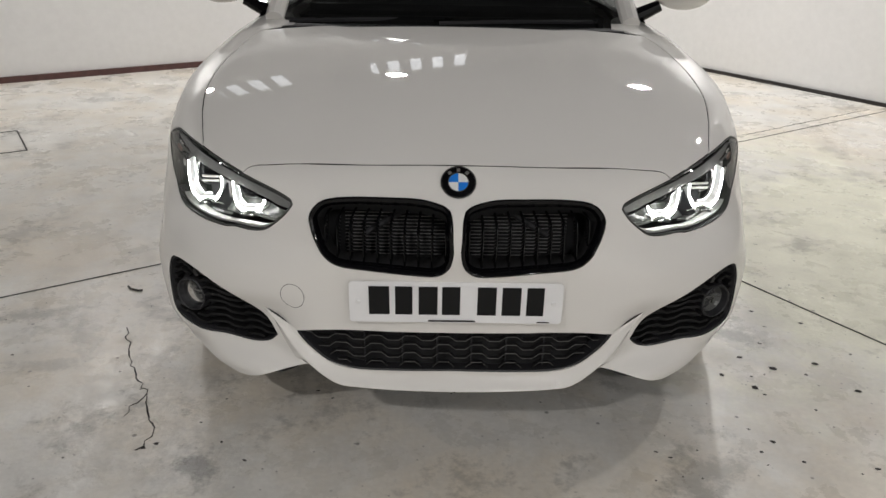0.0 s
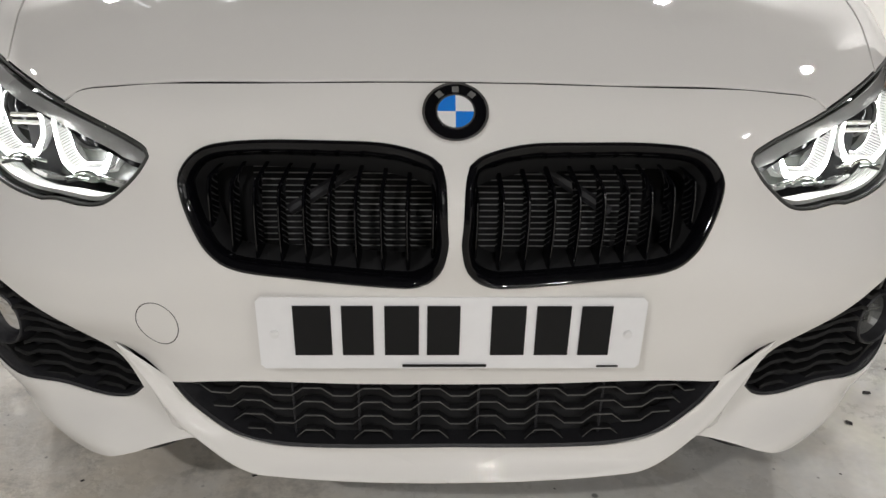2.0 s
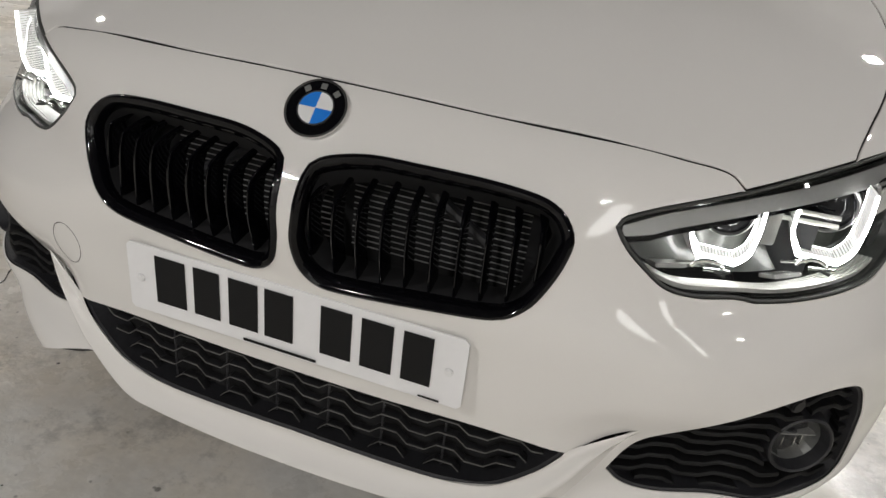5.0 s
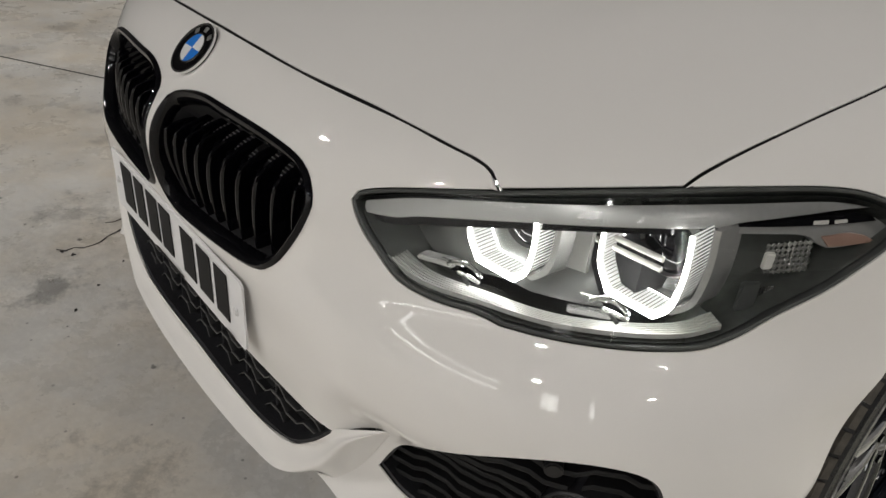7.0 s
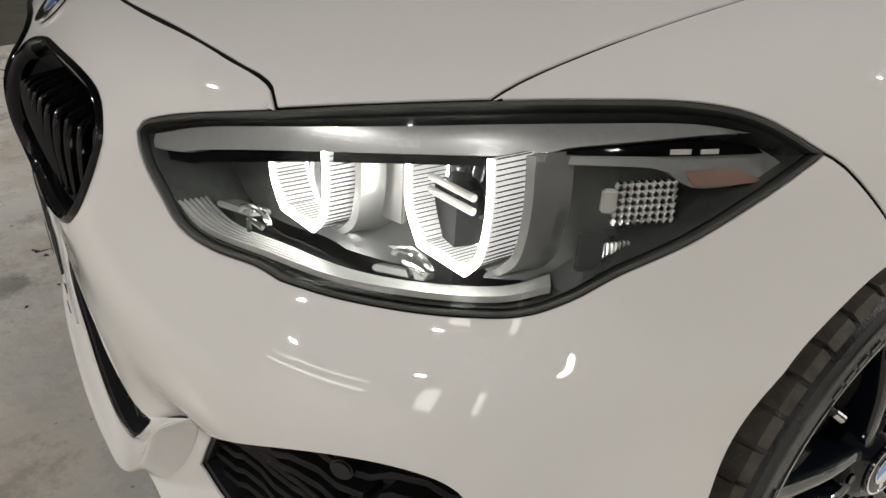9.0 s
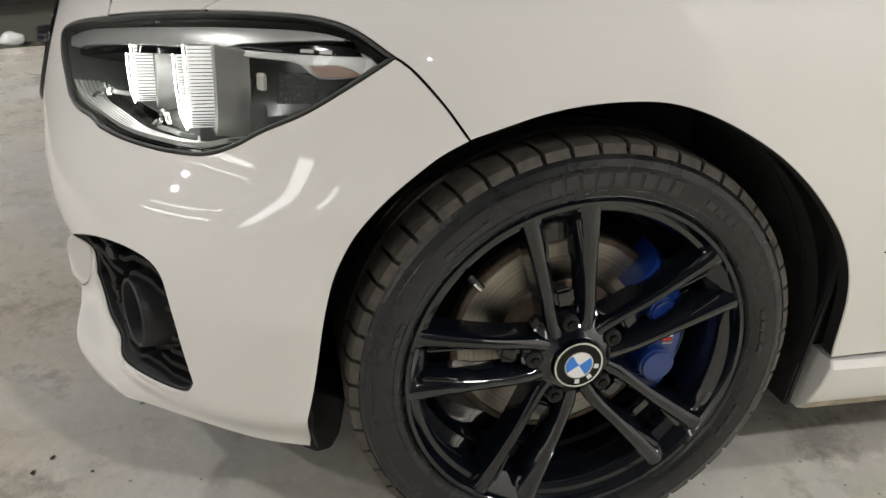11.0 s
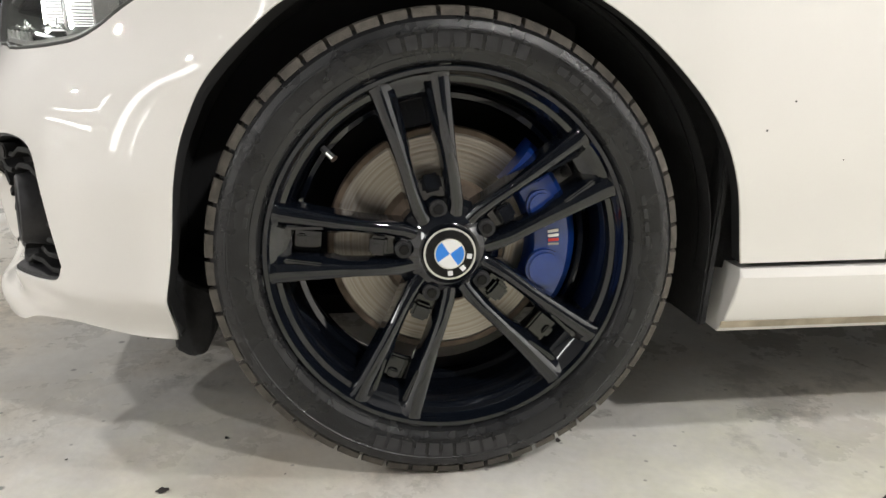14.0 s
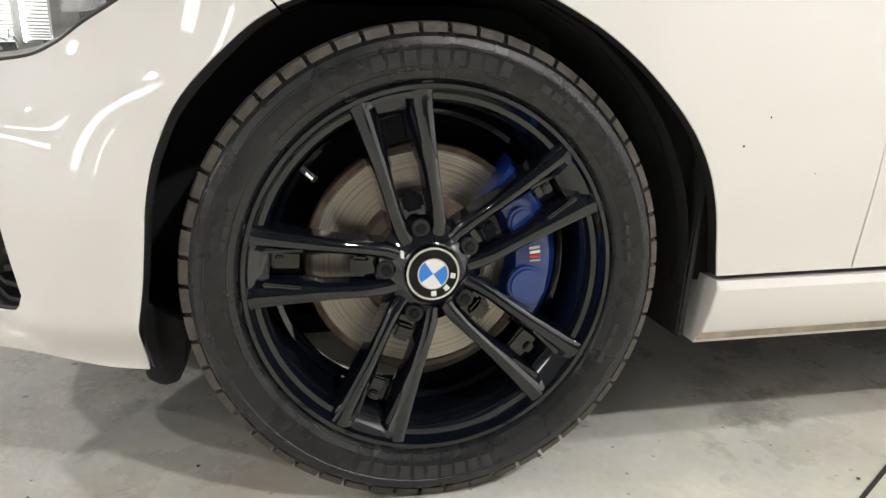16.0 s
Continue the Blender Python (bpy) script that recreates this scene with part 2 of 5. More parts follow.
    nt.links.new(times(times(mid, fine), ranged(keep_out.outputs[0], 0.0, 1.0, 0.55, 1.0)), b.inputs["Height"])
    nt.links.new(b.outputs["Normal"], p.inputs["Normal"])
    M["floor_paint"] = m


floor_material()


def disc_steel():
    """Turned brake steel: fine rings worn into it, a sheen drawn out across them, faint rust."""
    m = bpy.data.materials.new("steel")
    m.use_nodes = True
    nt = m.node_tree
    p = nt.nodes["Principled BSDF"]
    p.inputs["Metallic"].default_value = 1.0
    p.inputs["Roughness"].default_value = 0.34
    p.inputs["Anisotropic"].default_value = 0.8
    tangent = nt.nodes.new("ShaderNodeTangent")
    tangent.direction_type, tangent.axis = "RADIAL", "X"
    nt.links.new(tangent.outputs[0], p.inputs["Tangent"])
    where = nt.nodes.new("ShaderNodeTexCoord").outputs["Object"]
    flat = nt.nodes.new("ShaderNodeVectorMath")
    flat.operation = "MULTIPLY"
    flat.inputs[1].default_value = (0, 1, 1)
    far = nt.nodes.new("ShaderNodeVectorMath")
    far.operation = "LENGTH"
    nt.links.new(where, flat.inputs[0])
    nt.links.new(flat.outputs[0], far.inputs[0])
    rings = nt.nodes.new("ShaderNodeTexNoise")
    rings.noise_dimensions = "1D"
    rings.inputs["Scale"].default_value, rings.inputs["Detail"].default_value = 260.0, 5.0
    nt.links.new(far.outputs["Value"], rings.inputs["W"])
    blotch = nt.nodes.new("ShaderNodeTexNoise")
    blotch.inputs["Scale"].default_value, blotch.inputs["Detail"].default_value = 14.0, 6.0
    nt.links.new(where, blotch.inputs["Vector"])
    both = nt.nodes.new("ShaderNodeMath")
    both.operation = "MULTIPLY_ADD"
    both.inputs[1].default_value = 0.5
    nt.links.new(blotch.outputs["Fac"], both.inputs[0])
    nt.links.new(rings.outputs["Fac"], both.inputs[2])
    ramp = nt.nodes.new("ShaderNodeValToRGB")
    ramp.color_ramp.elements[0].position, ramp.color_ramp.elements[1].position = 0.5, 1.0
    ramp.color_ramp.elements[0].color, ramp.color_ramp.elements[1].color = (0.33, 0.29, 0.245, 1), (0.48, 0.45, 0.41, 1)
    nt.links.new(both.outputs[0], ramp.inputs[0])
    nt.links.new(ramp.outputs[0], p.inputs["Base Color"])
    bump = nt.nodes.new("ShaderNodeBump")
    bump.inputs["Strength"].default_value, bump.inputs["Distance"].default_value = 0.35, 0.0006
    nt.links.new(rings.outputs["Fac"], bump.inputs["Height"])
    nt.links.new(bump.outputs["Normal"], p.inputs["Normal"])
    M["steel"] = m


disc_steel()

# ---- helpers of shape ----
def under(parent):
    """The thing or the part to hang a piece on: never deeper than thing, part, sub-part."""
    while parent is not None and parent.parent is not None and parent.parent.parent is not None:
        parent = parent.parent
    return parent


def part(name, bm, mat, parent=None, label="", smooth=True, angle=35):
    """Links a bmesh as one mesh object, under a thing or a part."""
    me = bpy.data.meshes.new(name)
    bm.to_mesh(me)
    bm.free()
    for m in (mat if isinstance(mat, (list, tuple)) else [mat]):
        me.materials.append(M[m])
    if smooth:
        me.shade_smooth()
        me.set_sharp_from_angle(angle=radians(angle))
    ob = new(name, me)
    ob.parent = under(parent)
    if label:
        ob["label"] = label
    return ob


def raw(name, verts, faces, mat, parent=None, label="", normals=None, slots=None):
    """Links plain vertices and faces as one mesh object, with normals of its own where given."""
    me = bpy.data.meshes.new(name)
    me.from_pydata([tuple(v) for v in verts], [], [tuple(f) for f in faces])
    for m in (mat if isinstance(mat, (list, tuple)) else [mat]):
        me.materials.append(M[m])
    if slots is not None:
        me.polygons.foreach_set("material_index", slots)
    me.shade_smooth()
    if normals is None:
        me.set_sharp_from_angle(angle=radians(35))
    else:
        me.normals_split_custom_set([tuple(n) for n in normals])
    ob = new(name, me)
    ob.parent = under(parent)
    if label:
        ob["label"] = label
    return ob


def box(sx, sy, sz, m=None, bevel=0.0, segments=2):
    bm = bmesh.new()
    bmesh.ops.create_cube(bm, size=1, matrix=(m or Matrix()) @ Matrix.Diagonal((sx, sy, sz, 1)))
    if bevel:
        bmesh.ops.bevel(bm, geom=bm.edges[:], offset=bevel, segments=segments, affect="EDGES")
    return bm


def spline(points, gap=0.008):
    """A smooth open curve through points, cut into short steps; two points give a straight line."""
    p = np.array(points, float)
    if len(p) == 2:
        n = max(2, int(np.linalg.norm(p[1] - p[0]) / gap))
        return p[0] + (p[1] - p[0]) * np.linspace(0, 1, n + 1)[:, None]
    q = np.vstack([2 * p[0] - p[1], p, 2 * p[-1] - p[-2]])
    out = []
    for i in range(1, len(q) - 2):
        a, b, c, d = q[i - 1 : i + 3]
        n = max(1, int(np.linalg.norm(c - b) / gap))
        s = np.linspace(0, 1, n, endpoint=False)[:, None]
        out.append(0.5 * (2 * b + (c - a) * s + (2 * a - 5 * b + 4 * c - d) * s**2 + (3 * b - a - 3 * c + d) * s**3))
    return np.vstack(out + [p[-1:]])


def ring(*curves, gap=0.008):
    """A closed outline of smooth curves that meet at corners; each begins where the last one ended."""
    out, last = [], None
    for curve in curves:
        pts = curve if last is None else [last] + list(curve)
        out.append(spline(pts, gap)[:-1])
        last = pts[-1]
    first = curves[0][0]
    if np.linalg.norm(np.subtract(first, last)) > 1e-6:
        out.append(spline([last, first], gap)[:-1])
    return np.vstack(out)


def round_ring(points, gap=0.008):
    """A closed smooth outline through points."""
    p = list(points)
    full = spline(p[-2:] + p + p[:3], gap)
    start = np.argmin(np.linalg.norm(full - np.array(p[0]), axis=1))
    tail = full[start + 1 :]
    ends = np.where(np.linalg.norm(tail - np.array(p[0]), axis=1) < 1e-9)[0]
    return full[start : start + 1 + ends[0]] if len(ends) else full[start:-2]


def mirrored(points):
    """Makes a right half, from the middle to the middle, into a whole outline."""
    left = points[::-1] * np.array([-1, 1])
    return np.vstack([points, left[1:-1] if abs(points[0, 0]) < 1e-6 and abs(points[-1, 0]) < 1e-6 else left])


def inside(poly, pts):
    x, y = pts[:, 0], pts[:, 1]
    hit = np.zeros(len(pts), bool)
    for (x0, y0), (x1, y1) in zip(poly, np.roll(poly, -1, axis=0)):
        cross = (y0 > y) != (y1 > y)
        with np.errstate(divide="ignore", invalid="ignore"):
            hit ^= cross & (x < (x1 - x0) * (y - y0) / (y1 - y0) + x0)
    return hit


def grown(poly, d):
    """An outline moved outwards by d (inwards if negative)."""
    ahead, back = np.roll(poly, -1, axis=0), np.roll(poly, 1, axis=0)
    t = ahead - back
    t /= np.maximum(np.linalg.norm(t, axis=1, keepdims=True), 1e-9)
    area = np.sum(poly[:, 0] * ahead[:, 1] - ahead[:, 0] * poly[:, 1])
    side = np.stack([t[:, 1], -t[:, 0]], -1) * (1 if area > 0 else -1)
    return poly + side * d


def panel(name, chart, outer, holes=(), mat="white_paint", parent=None, label="", cell=0.02, sink=0.0, depth=0.022, seal="dark_void", flip=False, lift=None, creases=()):
    """A sheet of the skin within an outline, with holes, its edges turned in. sink: how far it lies under the skin; flip: the other side of the car."""
    loops = [outer, *holes]
    pts = np.vstack(loops)
    edges, at = [], 0
    for loop in loops:
        n = len(loop)
        edges += [(at + i, at + (i + 1) % n) for i in range(n)]
        at += n
    for line in creases:
        edges += [(at + i, at + i + 1) for i in range(len(line) - 1)]
        at += len(line)
        pts = np.vstack([pts, line])
    lo, hi = outer.min(0), outer.max(0)
    gx, gy = np.meshgrid(np.arange(lo[0], hi[0], cell), np.arange(lo[1], hi[1], cell))
    gx = gx + (np.arange(gx.shape[0]) % 2)[:, None] * cell / 2
    grid = np.stack([gx.ravel(), gy.ravel()], -1)
    keep = inside(outer, grid)
    for hole in holes:
        keep &= ~inside(hole, grid)
    grid = grid[keep]
    clear = np.ones(len(grid), bool)
    for i in range(0, len(pts), 200):
        clear &= (np.linalg.norm(grid[:, None] - pts[None, i : i + 200], axis=2) > cell * 0.5).all(1)
    allp = np.vstack([pts, grid[clear]])
    v2, _, tris, origin, _, _ = geometry.delaunay_2d_cdt([Vector(p) for p in allp], edges, [], 0, 1e-7)
    v2 = np.array([tuple(v) for v in v2])
    tris = np.array([tuple(t) for t in tris if len(t) == 3])
    mid = v2[tris].mean(1)
    ok = inside(outer, mid)
    for hole in holes:
        ok &= ~inside(hole, mid)
    tris = tris[ok]
    p3 = skin(chart, v2[:, 0], v2[:, 1])
    n3 = outward(p3)
    if lift is not None:
        p3 = p3 + n3 * lift(p3)[:, None]
    p3 = p3 - n3 * sink
    face = np.cross(p3[tris[:, 1]] - p3[tris[:, 0]], p3[tris[:, 2]] - p3[tris[:, 0]])
    bad = np.einsum("ij,ij->i", face, n3[tris[:, 0]]) < 0
    tris[bad] = tris[bad][:, ::-1]
    verts, faces, slots = [p3], tris.tolist(), [0] * len(tris)
    norms = [n3[i] for f in faces for i in f]
    count, at = len(p3), 0
    where = {}
    for i, o in enumerate(origin):
        for k in o:
            where[k] = i
    if depth:
        for k, loop in enumerate(loops):
            ids = [where[at + i] for i in range(len(loop))]
            at += len(loop)
            q, n = p3[ids], n3[ids]
            t = np.roll(q, -1, axis=0) - np.roll(q, 1, axis=0)
            s = np.cross(t, n)
            s /= np.maximum(np.linalg.norm(s, axis=1, keepdims=True), 1e-9)
            turn = np.roll(loop, -1, axis=0) - np.roll(loop, 1, axis=0)
            turn /= np.maximum(np.linalg.norm(turn, axis=1, keepdims=True), 1e-9)
            probe = loop + turn[:, ::-1] * np.array([1, -1]) * 0.003
            test = skin(chart, probe[:, 0], probe[:, 1]) - skin(chart, loop[:, 0], loop[:, 1])
            away = 1 if np.median(np.einsum("ij,ij->i", test, s)) > 0 else -1
            outside = inside(loop, probe).mean() < 0.5
            s = s * away * (1 if outside else -1) * (1 if k == 0 else -1)
            m = len(q)
            verts += [q - n * 0.003 + s * 0.0006, q - n * depth]
            rowids = [ids, [count + i for i in range(m)], [count + m + i for i in range(m)]]
            rown = [(n + 0.6 * s) / 1.17, s, s]
            for row, slot in ((0, 0), (1, 1)):
                for i in range(m):
                    j = (i + 1) % m
                    f = [(rowids[row][i], rown[row][i]), (rowids[row][j], rown[row][j]), (rowids[row + 1][j], rown[row + 1][j]), (rowids[row + 1][i], rown[row + 1][i])]
                    if np.dot(np.cross(q[j] - q[i], -n[i]), s[i]) < 0:
                        f = f[::-1]
                    faces.append([v for v, _ in f])
                    norms += [v for _, v in f]
                    slots.append(slot)
            count += 2 * m
    verts, norms = np.vstack(verts), np.array(norms)
    if flip:
        verts, norms = verts * [-1, 1, 1], norms * [-1, 1, 1]
        cuts = np.cumsum([0] + [len(f) for f in faces])
        norms = np.vstack([norms[cuts[i] : cuts[i + 1]][::-1] for i in range(len(faces))])
        faces = [f[::-1] for f in faces]
    return raw(name, verts, faces, [mat, seal], parent, label, norms, slots)


def sweep(name, path, across, up, profile, mat, parent=None, label="", closed=True, flip=False, shut=True):
    """A bar along a path: the profile's points lie (u, v) along the vectors across and up at each place."""
    path, across, up = (np.asarray(v, float) for v in (path, across, up))
    n, k = len(path), len(profile)
    verts = np.concatenate([path[:, None] + across[:, None] * u + up[:, None] * v for u, v in profile], 1).reshape(-1, 3)
    faces = []
    for i in range(n if closed else n - 1):
        j = (i + 1) % n
        for a in range(k if shut else k - 1):
            b = (a + 1) % k
            faces.append([i * k + a, j * k + a, j * k + b, i * k + b])
    if not closed and shut:
        faces += [list(range(k))[::-1], [(n - 1) * k + a for a in range(k)]]
    if flip:
        verts = verts * [-1, 1, 1]
    bm = bmesh.new()
    vs = [bm.verts.new(v) for v in verts]
    for f in faces:
        bm.faces.new([vs[i] for i in f])
    bmesh.ops.recalc_face_normals(bm, faces=bm.faces[:])
    return part(name, bm, mat, parent, label)


def along(chart, loop, sink=0.0, closed=True):
    """A chart's outline laid on the skin: places, vectors along the skin away from the outline, and normals."""
    q = skin(chart, loop[:, 0], loop[:, 1])
    n = outward(q)
    t = np.roll(q, -1, axis=0) - np.roll(q, 1, axis=0) if closed else np.gradient(q, axis=0)
    s = np.cross(t, n)
    s /= np.maximum(np.linalg.norm(s, axis=1, keepdims=True), 1e-9)
    if closed and np.einsum("ij,ij->i", s, q - q.mean(0)).mean() < 0:
        s = -s
    return q - n * sink, s, n


def rod(path, radius, sides=8):
    """A round bar along a path, as a bmesh."""
    path = [Vector(p) for p in path]
    bm = bmesh.new()
    rings = []
    for i, p in enumerate(path):
        t = (path[min(i + 1, len(path) - 1)] - path[max(i - 1, 0)]).normalized()
        a = t.orthogonal().normalized() if i == 0 else (a - t * a.dot(t)).normalized()
        b = t.cross(a)
        r = radius[i] if isinstance(radius, (list, tuple)) else radius
        rings.append([bm.verts.new(p + (a * math.cos(w) + b * math.sin(w)) * r) for w in (2 * math.pi * k / sides for k in range(sides))])
    for r0, r1 in zip(rings, rings[1:]):
        for k in range(sides):
            bm.faces.new([r0[k], r0[(k + 1) % sides], r1[(k + 1) % sides], r1[k]])
    bm.faces.new(rings[0][::-1])
    bm.faces.new(rings[-1])
    return bm


def lathe(profile, steps=96, start=0.0, end=2 * math.pi):
    """Turns (radius, x) points about the x axis, as a bmesh."""
    full = abs(end - start - 2 * math.pi) < 1e-6
    bm = bmesh.new()
    rows = []
    for i in range(steps if full else steps + 1):
        w = start + (end - start) * i / steps
        rows.append([bm.verts.new((x, r * math.cos(w), r * math.sin(w))) for r, x in profile])
    pairs = list(zip(rows, rows[1:])) + ([(rows[-1], rows[0])] if full else [])
    for r0, r1 in pairs:
        for k in range(len(profile) - 1):
            bm.faces.new([r0[k], r0[k + 1], r1[k + 1], r1[k]])
    bmesh.ops.recalc_face_normals(bm, faces=bm.faces[:])
    return bm


def disc(radius, depth, m=None, steps=32, bevel=0.0):
    bm = bmesh.new()
    bmesh.ops.create_cone(bm, cap_ends=True, segments=steps, radius1=radius, radius2=radius, depth=depth, matrix=m or Matrix())
    if bevel:
        bmesh.ops.bevel(bm, geom=[e for e in bm.edges if len(e.link_faces) == 2 and e.calc_face_angle(0) > 1], offset=bevel, segments=2, affect="EDGES")
    return bm


def prism(outline, depth, m=None, bevel=0.0):
    """A flat shape in (x, y), depth thick along z."""
    bm = bmesh.new()
    vs = [bm.verts.new((x, y, 0)) for x, y in outline]
    face = bm.faces.new(vs)
    out = bmesh.ops.extrude_face_region(bm, geom=[face])
    bmesh.ops.translate(bm, verts=[g for g in out["geom"] if isinstance(g, bmesh.types.BMVert)], vec=(0, 0, depth))
    bmesh.ops.recalc_face_normals(bm, faces=bm.faces[:])
    if bevel:
        bmesh.ops.bevel(bm, geom=bm.edges[:], offset=bevel, segments=1, affect="EDGES")
    if m is not None:
        bm.transform(m)
    return bm


def thing(name, at=(0, 0, 0), label="", category="", group="", kind=""):
    ob = new(name)
    ob.location = at
    return tagged(ob, label, category, group, kind)


# ---- the hall ----
bm = bmesh.new()
bmesh.ops.create_grid(bm, x_segments=8, y_segments=8, size=14)
tagged(part("floor", bm, "floor_paint", smooth=False), "worn light grey painted concrete floor with cracks and stains", "floor", kind="structure")

# the two white walls meet behind the car at a right angle
WALL_TURN = 33.0
CORNER = Vector((1.09, 7.94, 0))
U = Vector((math.cos(radians(WALL_TURN)), math.sin(radians(WALL_TURN)), 0))
W = Vector((U.y, -U.x, 0))


def wall(name, a, b, mat, thick=0.15, high=ROOF, label=""):
    a, b = Vector(a), Vector(b)
    d = b - a
    ob = part(name, box(d.length, thick, high), mat, smooth=False)
    ob.matrix_basis = Matrix.Translation((a + b) / 2 + Vector((0, 0, high / 2))) @ Matrix.Rotation(math.atan2(d.y, d.x), 4, "Z")
    return tagged(ob, label, "wall", kind="structure")


def room(u, w):
    return CORNER + U * u + W * w


wall("wall_north", room(-9.5, 0.12), room(0.15, 0.12), "hall_wall", label="plain white painted wall with scuffs near the floor")
wall("wall_east", room(0.08, 0), room(0.08, 5.6), "hall_wall", label="plain white painted wall with grey scuffs near the floor")
# the far east and west walls get their dimness from a dark colour
wall("wall_east_far", room(0.08, 5.6), room(0.08, 13), "dark_wall", label="far wall coloured dark to stand for a dim hall")
wall("wall_south", room(0.15, 13.08), room(-9.5, 13.08), "hall_wall", label="plain white painted far wall of the hall")
wall("wall_west", room(-9.58, 13), room(-9.58, 0), "dark_wall", label="side wall coloured dark to stand for lack of light")
ob = part("floor_strip", box(1.4, 12.8, 0.003), "bare_floor", smooth=False)
ob.matrix_basis = Matrix.Translation(room(-8.8, 6.5) + Vector((0, 0, 0.0016))) @ Matrix.Rotation(radians(WALL_TURN), 4, "Z")
tagged(ob, "dark bare concrete strip of floor beside the wall", "floor", kind="structure")
ob = part("ceiling", box(9.9, 13.4, 0.1), "roof_sheet", smooth=False)
ob.matrix_basis = Matrix.Translation(room(-4.75, 6.5) + Vector((0, 0, ROOF + 0.05))) @ Matrix.Rotation(radians(WALL_TURN), 4, "Z")
tagged(ob, "pale sheet ceiling of the hall", "ceiling", kind="structure")


# upright ribs of sheet along the top of the two white walls
ribs = thing("wall_cladding", (0, 0, 0), "white ribbed sheet along the top of the wall", "cladding", kind="structure")
for i in range(26):
    rib = part("rib", box(0.17, 0.05, 0.5, None, 0.012), "wall_top", ribs)
    rib.matrix_basis = Matrix.Translation(room(-0.3 - i * 0.36, 0.23) + Vector((0, 0, ROOF - 0.27))) @ Matrix.Rotation(radians(WALL_TURN), 4, "Z")
for i in range(15):
    rib = part("rib", box(0.05, 0.17, 0.5, None, 0.012), "wall_top", ribs)
    rib.matrix_basis = Matrix.Translation(room(-0.03, 0.3 + i * 0.36) + Vector((0, 0, ROOF - 0.27))) @ Matrix.Rotation(radians(WALL_TURN), 4, "Z")


# panes of daylight between the ribs, high in the wall
for u0, u1 in ((-2.62, -1.0), (-5.1, -3.9)):
    pane = part("roof_light", box(u1 - u0, 0.02, 0.4, None, 0.004), "roof_light")
    pane.matrix_basis = Matrix.Translation(room((u0 + u1) / 2, 0.212) + Vector((0, 0, ROOF - 0.27))) @ Matrix.Rotation(radians(WALL_TURN), 4, "Z")
    tagged(pane, "long translucent daylight pane high in the wall", "window", kind="structure")


def strip(name, a, b, width, high, mat, label, category="joint", lift=0.0):
    a, b = Vector(a), Vector(b)
    d = b - a
    ob = part(name, box(d.length, width, high), mat, smooth=False)
    ob.matrix_basis = Matrix.Translation((a + b) / 2 + Vector((0, 0, lift))) @ Matrix.Rotation(math.atan2(d.y, d.x), 4, "Z")
    return tagged(ob, label, category, kind="structure")


strip("baseboard", room(-9.5, 0.212), room(-0.02, 0.212), 0.02, 0.05, "red_brown", "dark red-brown strip along the foot of the wall", "baseboard", 0.025)
strip("baseboard", room(-0.012, 0.0), room(-0.012, 13), 0.02, 0.028, "joint_dark", "thin dark gap along the foot of the wall", "baseboard", 0.014)

# joints in the floor, along and across the hall
for a, b in ((room(-9.4, 4.48), room(-0.1, 4.48)), (room(-3.69, 0.1), room(-3.69, 12.9)), (room(-9.4, 8.9), room(-0.1, 8.9)), (room(-8.1, 0.1), room(-8.1, 12.9))):
    strip("floor_joint", a, b, 0.006, 0.002, "joint_dark", "thin dark joint in the floor", "joint", 0.0012)

# ---- the lights of the hall ----
# the light at (-5.2, 2.4) is added to brighten the floor on that side
for x, y, power in ((-0.56, 5.0, 66), (2.32, 4.83, 92), (-3.0, 4.6, 60), (-5.2, 2.4, 40), (3.65, 2.5, 86), (5.72, -1.94, 20), (3.2, -3.57, 40), (0.69, -5.2, 150), (-2.2, -3.2, 105)):
    lamp_fixture(x, y, power, (0.2, 0.2), WALL_TURN, z=3.5)

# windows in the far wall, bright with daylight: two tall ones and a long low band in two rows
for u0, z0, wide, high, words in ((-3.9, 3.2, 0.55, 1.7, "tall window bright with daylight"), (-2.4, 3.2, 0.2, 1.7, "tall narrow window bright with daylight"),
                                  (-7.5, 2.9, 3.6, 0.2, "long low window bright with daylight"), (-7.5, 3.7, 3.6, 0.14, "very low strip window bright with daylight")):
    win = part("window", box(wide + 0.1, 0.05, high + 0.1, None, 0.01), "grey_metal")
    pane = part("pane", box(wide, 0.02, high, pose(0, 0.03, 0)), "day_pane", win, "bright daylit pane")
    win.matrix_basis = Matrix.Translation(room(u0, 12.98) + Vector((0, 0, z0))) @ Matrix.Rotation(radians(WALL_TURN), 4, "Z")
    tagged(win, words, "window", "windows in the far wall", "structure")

# ---- the car: its skin ----
def pieces(z, zs, vs):
    """A smooth curve through the values vs at the heights zs."""
    zs, vs = np.asarray(zs, float), np.asarray(vs, float)
    m = np.gradient(vs, zs)
    z = np.clip(z, zs[0], zs[-1])
    i = np.clip(np.searchsorted(zs, z, side="right") - 1, 0, len(zs) - 2)
    h = zs[i + 1] - zs[i]
    s = (z - zs[i]) / h
    return ((2 * s**3 - 3 * s**2 + 1) * vs[i] + (s**3 - 2 * s**2 + s) * h * m[i]
            + (-2 * s**3 + 3 * s**2) * vs[i + 1] + (s**3 - s**2) * h * m[i + 1])


def step(a, b, v):
    s = np.clip((v - a) / (b - a), 0, 1)
    return s * s * (3 - 2 * s)


AXLE_Y, AXLE_Z = 0.755, 0.318


DEPTH = [0.5, 0.49, 0.5, 0.54]
POWER = [3.2, 3.4, 3.4, 3.4]


